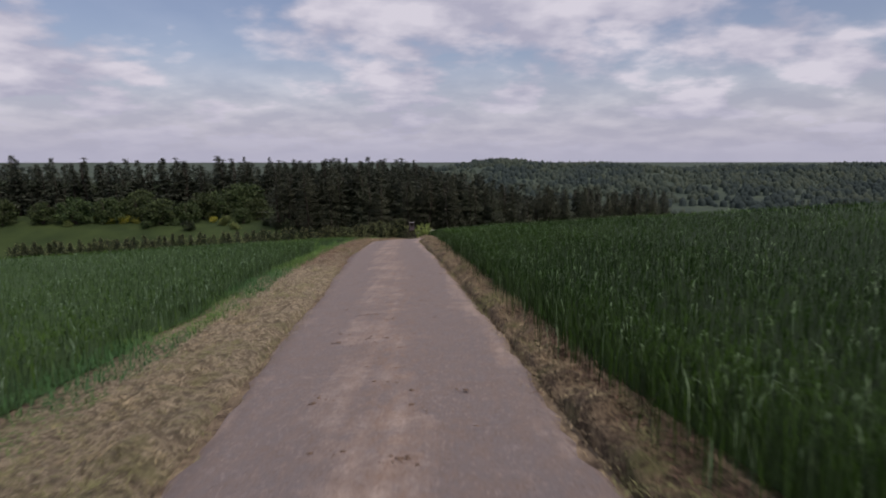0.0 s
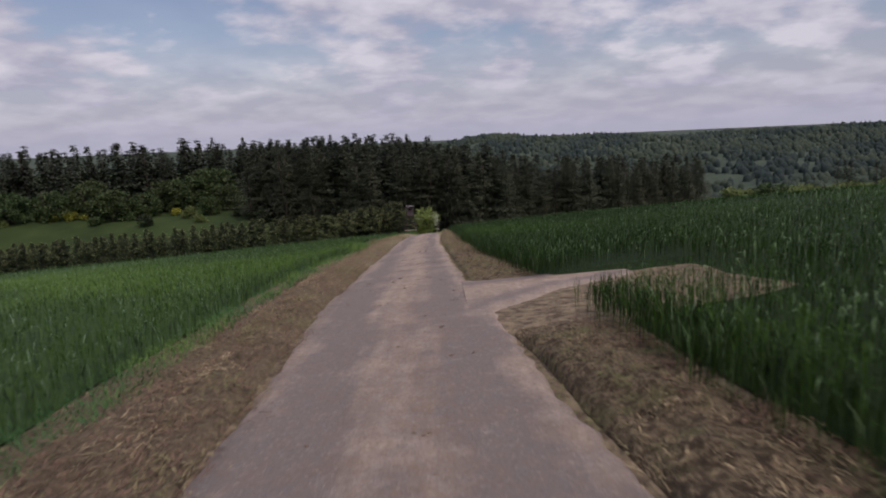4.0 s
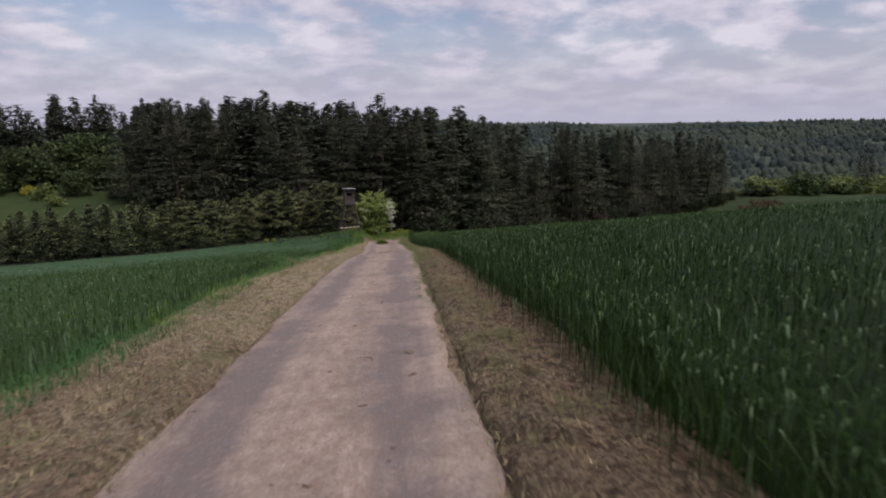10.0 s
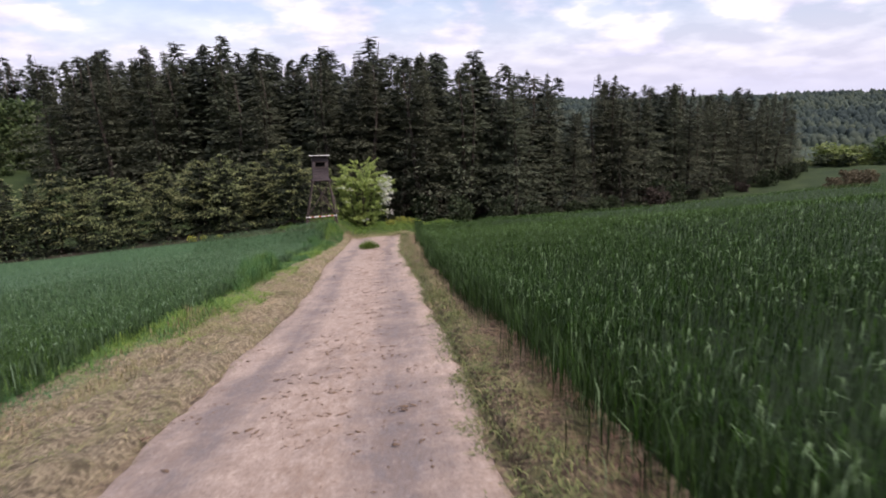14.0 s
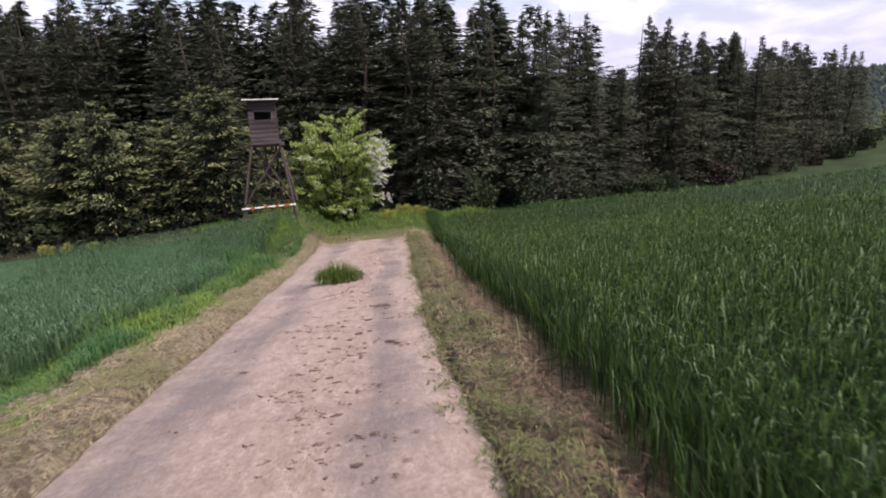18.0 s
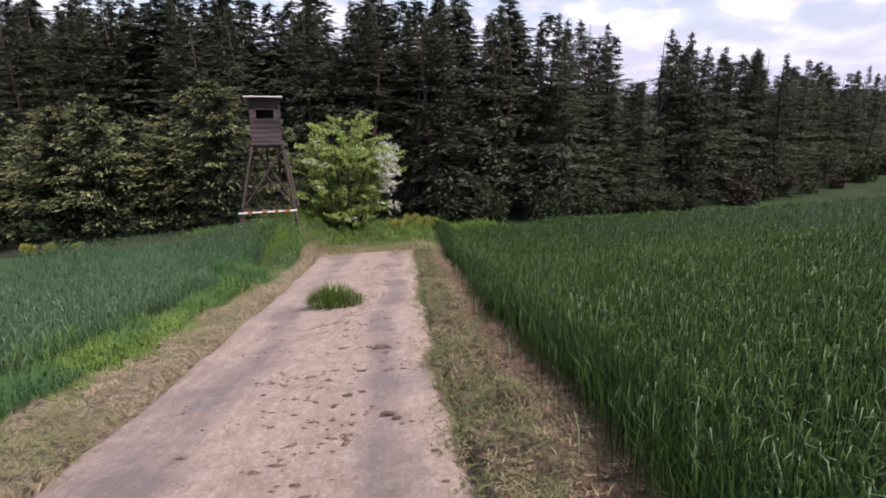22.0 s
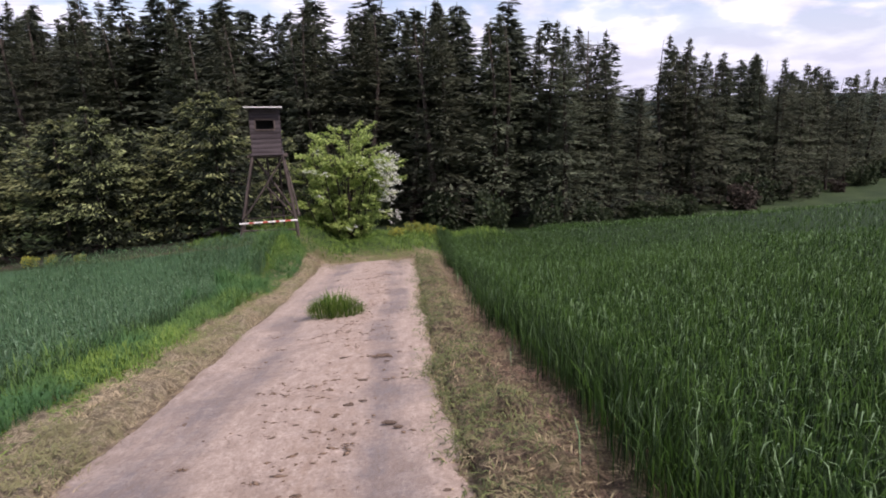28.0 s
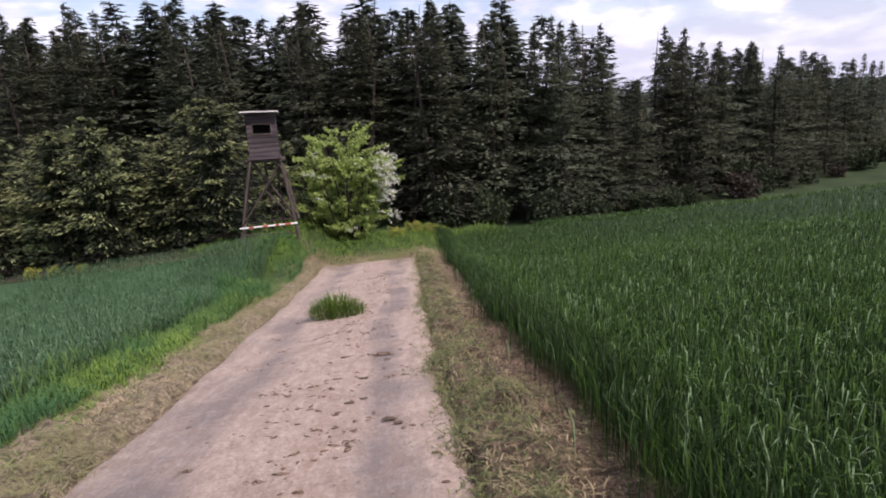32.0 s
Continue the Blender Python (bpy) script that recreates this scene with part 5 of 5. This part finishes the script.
# ---- the hunting stand ----
def beam(a, b, w, d=None):
    """A squared board between two points, with slightly blunted edges."""
    a, b = np.array(a, float), np.array(b, float)
    d = d or w
    z = unit((b - a)[None])[0]
    ref = np.array([0, 1.0, 0]) if abs(z[1]) < 0.8 else np.array([1.0, 0, 0])
    x = unit(np.cross(ref, z)[None])[0]
    y = np.cross(z, x)
    c = 0.12 * min(w, d)
    prof = [(-w / 2 + c, -d / 2), (w / 2 - c, -d / 2), (w / 2, -d / 2 + c), (w / 2, d / 2 - c), (w / 2 - c, d / 2), (-w / 2 + c, d / 2), (-w / 2, d / 2 - c), (-w / 2, -d / 2 + c)]
    v = np.array([p + x * u + y * q for p in (a, b) for u, q in prof])
    f = [[i, (i + 1) % 8, 8 + (i + 1) % 8, 8 + i] for i in range(8)]
    for o in (0, 8):
        f += [[o, o + 1, o + 2, o + 7], [o + 7, o + 2, o + 3, o + 6], [o + 6, o + 3, o + 4, o + 5]]
    return v, np.array(f)


def pole(a, b, ra, rb2, bend=0.02):
    a, b = np.array(a, float), np.array(b, float)
    s = np.linspace(0, 1, 6)[:, None]
    p = a + (b - a) * s + np.array([[bend, -bend * 0.6, 0]]) * np.sin(np.pi * s)
    return tube(p, np.linspace(ra, rb2, 6), 8)


def stand(x, y):
    g = float(height(x, y))
    ob = thing("hunting_stand", "grey weathered wooden hunting stand on splayed pole legs", "hunting stand", (x, y, g), radians(9))
    fl = -17.78 - g
    w, dp, hh = 0.585, 0.53, 1.72
    for sx in (-1, 1):
        for sy in (-1, 1):
            part("leg", solid("leg", *pole((sx * (w + 0.60) - 0.16, sy * (dp + 0.30), -0.25), (sx * (w - 0.04), sy * (dp - 0.05), fl + 0.1), 0.065, 0.048, 0.03 * sx), M_POLE, True), ob)
    part("floor", solid("floor", *beam((-w - 0.06, 0, fl), (w + 0.06, 0, fl), 0.07, 2 * dp + 0.1), M_BOARD), ob)
    for sy in (-1, 1):
        part("floor_beam", solid("floor_beam", *pole((-w - 0.2, sy * dp * 0.8, fl - 0.09), (w + 0.2, sy * dp * 0.8, fl - 0.09), 0.06, 0.055), M_POLE, True), ob)
    n = 9
    bh = hh / n
    rs = np.random.default_rng(4)
    wz0, wz1 = 1.02, 1.26
    for i in range(n):
        z0, z1 = fl + 0.04 + i * bh, fl + 0.04 + (i + 1) * bh - 0.008
        zc = (z0 + z1) / 2
        jut = rs.uniform(-0.006, 0.008)
        cut = z1 - fl > wz0 and z0 - fl < wz1
        for face in ("front", "back", "left", "right"):
            if face in ("front", "back"):
                yy = (-dp if face == "front" else dp) + jut
                runs = [(-w, -0.36), (0.36, w)] if cut and face == "front" else [(-w, w)]
                for a, b in runs:
                    part("board", solid("board", *beam((a, yy, zc), (b, yy, zc), z1 - z0, 0.024), M_BOARD), ob)
            else:
                xx = (-w if face == "left" else w) + jut * 0.5
                runs = [(-dp, -0.3), (0.3, dp)] if cut else [(-dp, dp)]
                for a, b in runs:
                    part("board", solid("board", *beam((xx, a + 0.02, zc), (xx, b - 0.02, zc), z1 - z0, 0.024), M_BOARD), ob)
    win = part("window", solid("window", *beam((-0.38, -dp - 0.02, fl + wz0 - 0.06), (0.38, -dp - 0.02, fl + wz0 - 0.06), 0.07, 0.03), M_POLE), ob, "open shooting slot framed with battens")
    part("batten", solid("batten", *beam((-0.38, -dp - 0.02, fl + wz1 + 0.12), (0.38, -dp - 0.02, fl + wz1 + 0.10), 0.06, 0.03), M_POLE), win)
    part("post", solid("post", *beam((-0.37, -dp - 0.018, fl + wz0 - 0.02), (-0.37, -dp - 0.018, fl + wz1 + 0.08), 0.05, 0.03), M_POLE), win)
    part("post", solid("post", *beam((0.37, -dp - 0.018, fl + wz0 - 0.02), (0.37, -dp - 0.018, fl + wz1 + 0.08), 0.05, 0.03), M_POLE), win)
    for sx in (-1, 1):
        for sy in (-1, 1):
            part("corner_post", solid("corner_post", *beam((sx * (w - 0.03), sy * (dp - 0.04), fl), (sx * (w - 0.03), sy * (dp - 0.04), fl + hh + 0.06), 0.06), M_POLE), ob)
    # added near-black sheet stands in for the shade inside the cabin
    part("lining", solid("lining", *beam((0, dp - 0.06, fl + 0.1), (0, dp - 0.06, fl + hh), 2 * w - 0.14, 0.02), M_CABIN_SHADE), ob, "near-black sheet added for the shade inside")
    part("roof", solid("roof", *beam((-0.02, -dp - 0.28, fl + hh + 0.14), (-0.02, dp + 0.22, fl + hh + 0.02), 0.03, 1.46), M_ROOF), ob, "flat roof covered with grey felt")
    part("fascia", solid("fascia", *beam((-0.76, -dp - 0.30, fl + hh + 0.150), (0.72, -dp - 0.30, fl + hh + 0.115), 0.045, 0.025), M_WHITE), ob, "pale front edge of the roof")
    part("brace", solid("brace", *pole((w + 0.02, -dp + 0.0, fl - 0.15), (-w - 0.62, -dp - 0.24, 0.75), 0.042, 0.036), M_POLE, True), ob)
    part("brace", solid("brace", *pole((-0.12, -dp - 0.12, 2.15), (w + 0.36, -dp - 0.22, 0.85), 0.038, 0.034), M_POLE, True), ob)
    part("brace", solid("brace", *pole((-w, dp, fl - 0.2), (w + 0.4, dp + 0.2, 0.7), 0.045, 0.04), M_POLE, True), ob)
    part("brace", solid("brace", *pole((w + 0.5, -dp - 0.2, 0.9), (w + 0.05, dp, fl - 0.3), 0.04, 0.035), M_POLE, True), ob)
    # ladder leaning on the far side
    lean = 0.95
    for xr in (-0.08, 0.40):
        part("ladder_rail", solid("ladder_rail", *pole((xr, dp + lean, -0.2), (xr, dp + 0.06, fl + 0.25), 0.045, 0.04), M_POLE, True), ob)
    for i in range(11):
        t = (i + 0.7) / 12
        yy, zz = dp + lean - (lean - 0.06) * t, -0.2 + (fl + 0.45) * t
        part("rung", solid("rung", *pole((-0.13, yy, zz), (0.45, yy, zz), 0.022, 0.022, 0.0), M_POLE, True), ob)
    # bars tying the legs together low down
    part("cross_bar", solid("cross_bar", *pole((-w - 0.66, dp + 0.24, 0.62), (w + 0.40, dp + 0.24, 0.70), 0.035, 0.03), M_POLE, True), ob)
    part("cross_bar", solid("cross_bar", *pole((-w - 0.66, -dp - 0.22, 0.42), (w + 0.40, -dp - 0.22, 0.36), 0.035, 0.03), M_POLE, True), ob)
    for sx in (-1, 1):
        part("cross_bar", solid("cross_bar", *pole((sx * (w + 0.46) - 0.13, -dp - 0.25, 0.75), (sx * (w + 0.46) - 0.13, dp + 0.25, 0.7), 0.035, 0.03), M_POLE, True), ob)
    part("brace", solid("brace", *pole((w + 0.34, dp + 0.2, 0.8), (-w + 0.05, dp + 0.02, fl - 0.2), 0.04, 0.035), M_POLE, True), ob)
    # red and white barrier rail
    a, b, zz = -w - 0.70, w + 0.42, 0.76
    rail = part("barrier_rail", solid("barrier_rail", *beam((a, -dp - 0.34, zz - 0.02), (b, -dp - 0.34, zz + 0.01), 0.065, 0.03), M_WHITE), ob, "white rail with red bands")
    for c0, c1 in ((0.16, 0.24), (0.40, 0.48), (0.62, 0.68), (0.78, 0.88)):
        p, q = a + (b - a) * c0, a + (b - a) * c1
        part("red_band", solid("red_band", *beam((p, -dp - 0.342, zz - 0.02 + 0.03 * c0), (q, -dp - 0.342, zz - 0.02 + 0.03 * c1), 0.071, 0.036), M_RED), rail)
    return ob


stand(-5.42, 142.1)


# ---- far woods on the ridge and in the valley ----
def far_woods(n, seed):
    rr = np.random.default_rng(seed)
    y = 420 + 1450 * rr.uniform(0, 1, n) ** 0.8
    x = -500 + rr.uniform(0, 1, n) * (900 + 1.15 * y)
    keep = lumps(x * 0.012, y * 0.015, 3.0) + 0.3 * lumps(x * 0.05, y * 0.05) > -0.55
    x, y = x[keep], y[keep]
    n = len(x)
    s = rr.uniform(4, 8, n)
    th = np.arange(6) * np.pi / 3
    ring = np.stack([np.cos(th), np.sin(th)], 1)
    j = rr.uniform(0.75, 1.25, (n, 6, 1))
    z = height(x, y)
    low = np.concatenate([ring[None] * j * s[:, None, None] * 0.8, np.full((n, 6, 1), 0.0) - 1], 2)
    mid = np.concatenate([ring[None] * j[:, ::-1] * s[:, None, None] * 0.75, (s * 0.9)[:, None, None] * rr.uniform(0.8, 1.2, (n, 6, 1))], 2)
    top = np.concatenate([rr.normal(0, 0.6, (n, 1, 2)), (s * rr.uniform(1.3, 2.1, n))[:, None, None]], 2)
    v = np.concatenate([low, mid, top], 1) + np.stack([x, y, z], 1)[:, None]
    k = np.arange(6)
    m = (k + 1) % 6
    tri = np.concatenate([np.stack([k, m, m + 6], 1), np.stack([k, m + 6, k + 6], 1), np.stack([k + 6, m + 6, np.full(6, 12)], 1)])
    f = (np.arange(n)[:, None, None] * 13 + tri[None]).reshape(-1, 3)
    # the slightly bluish, lightened green has distance haze mixed in
    mat = foliage("hazy_far_leaves", (0.048, 0.070, 0.054), (0.085, 0.108, 0.072), 0.25, 0.9, 0.008, (0.040, 0.060, 0.054))
    tagged(new("far_woods", solid("far_woods", v.reshape(-1, 3), f, mat, True)), "mixed green woods covering the distant ridge, tinted bluish for haze", "woods", kind="stuff")


far_woods(13000, 71)
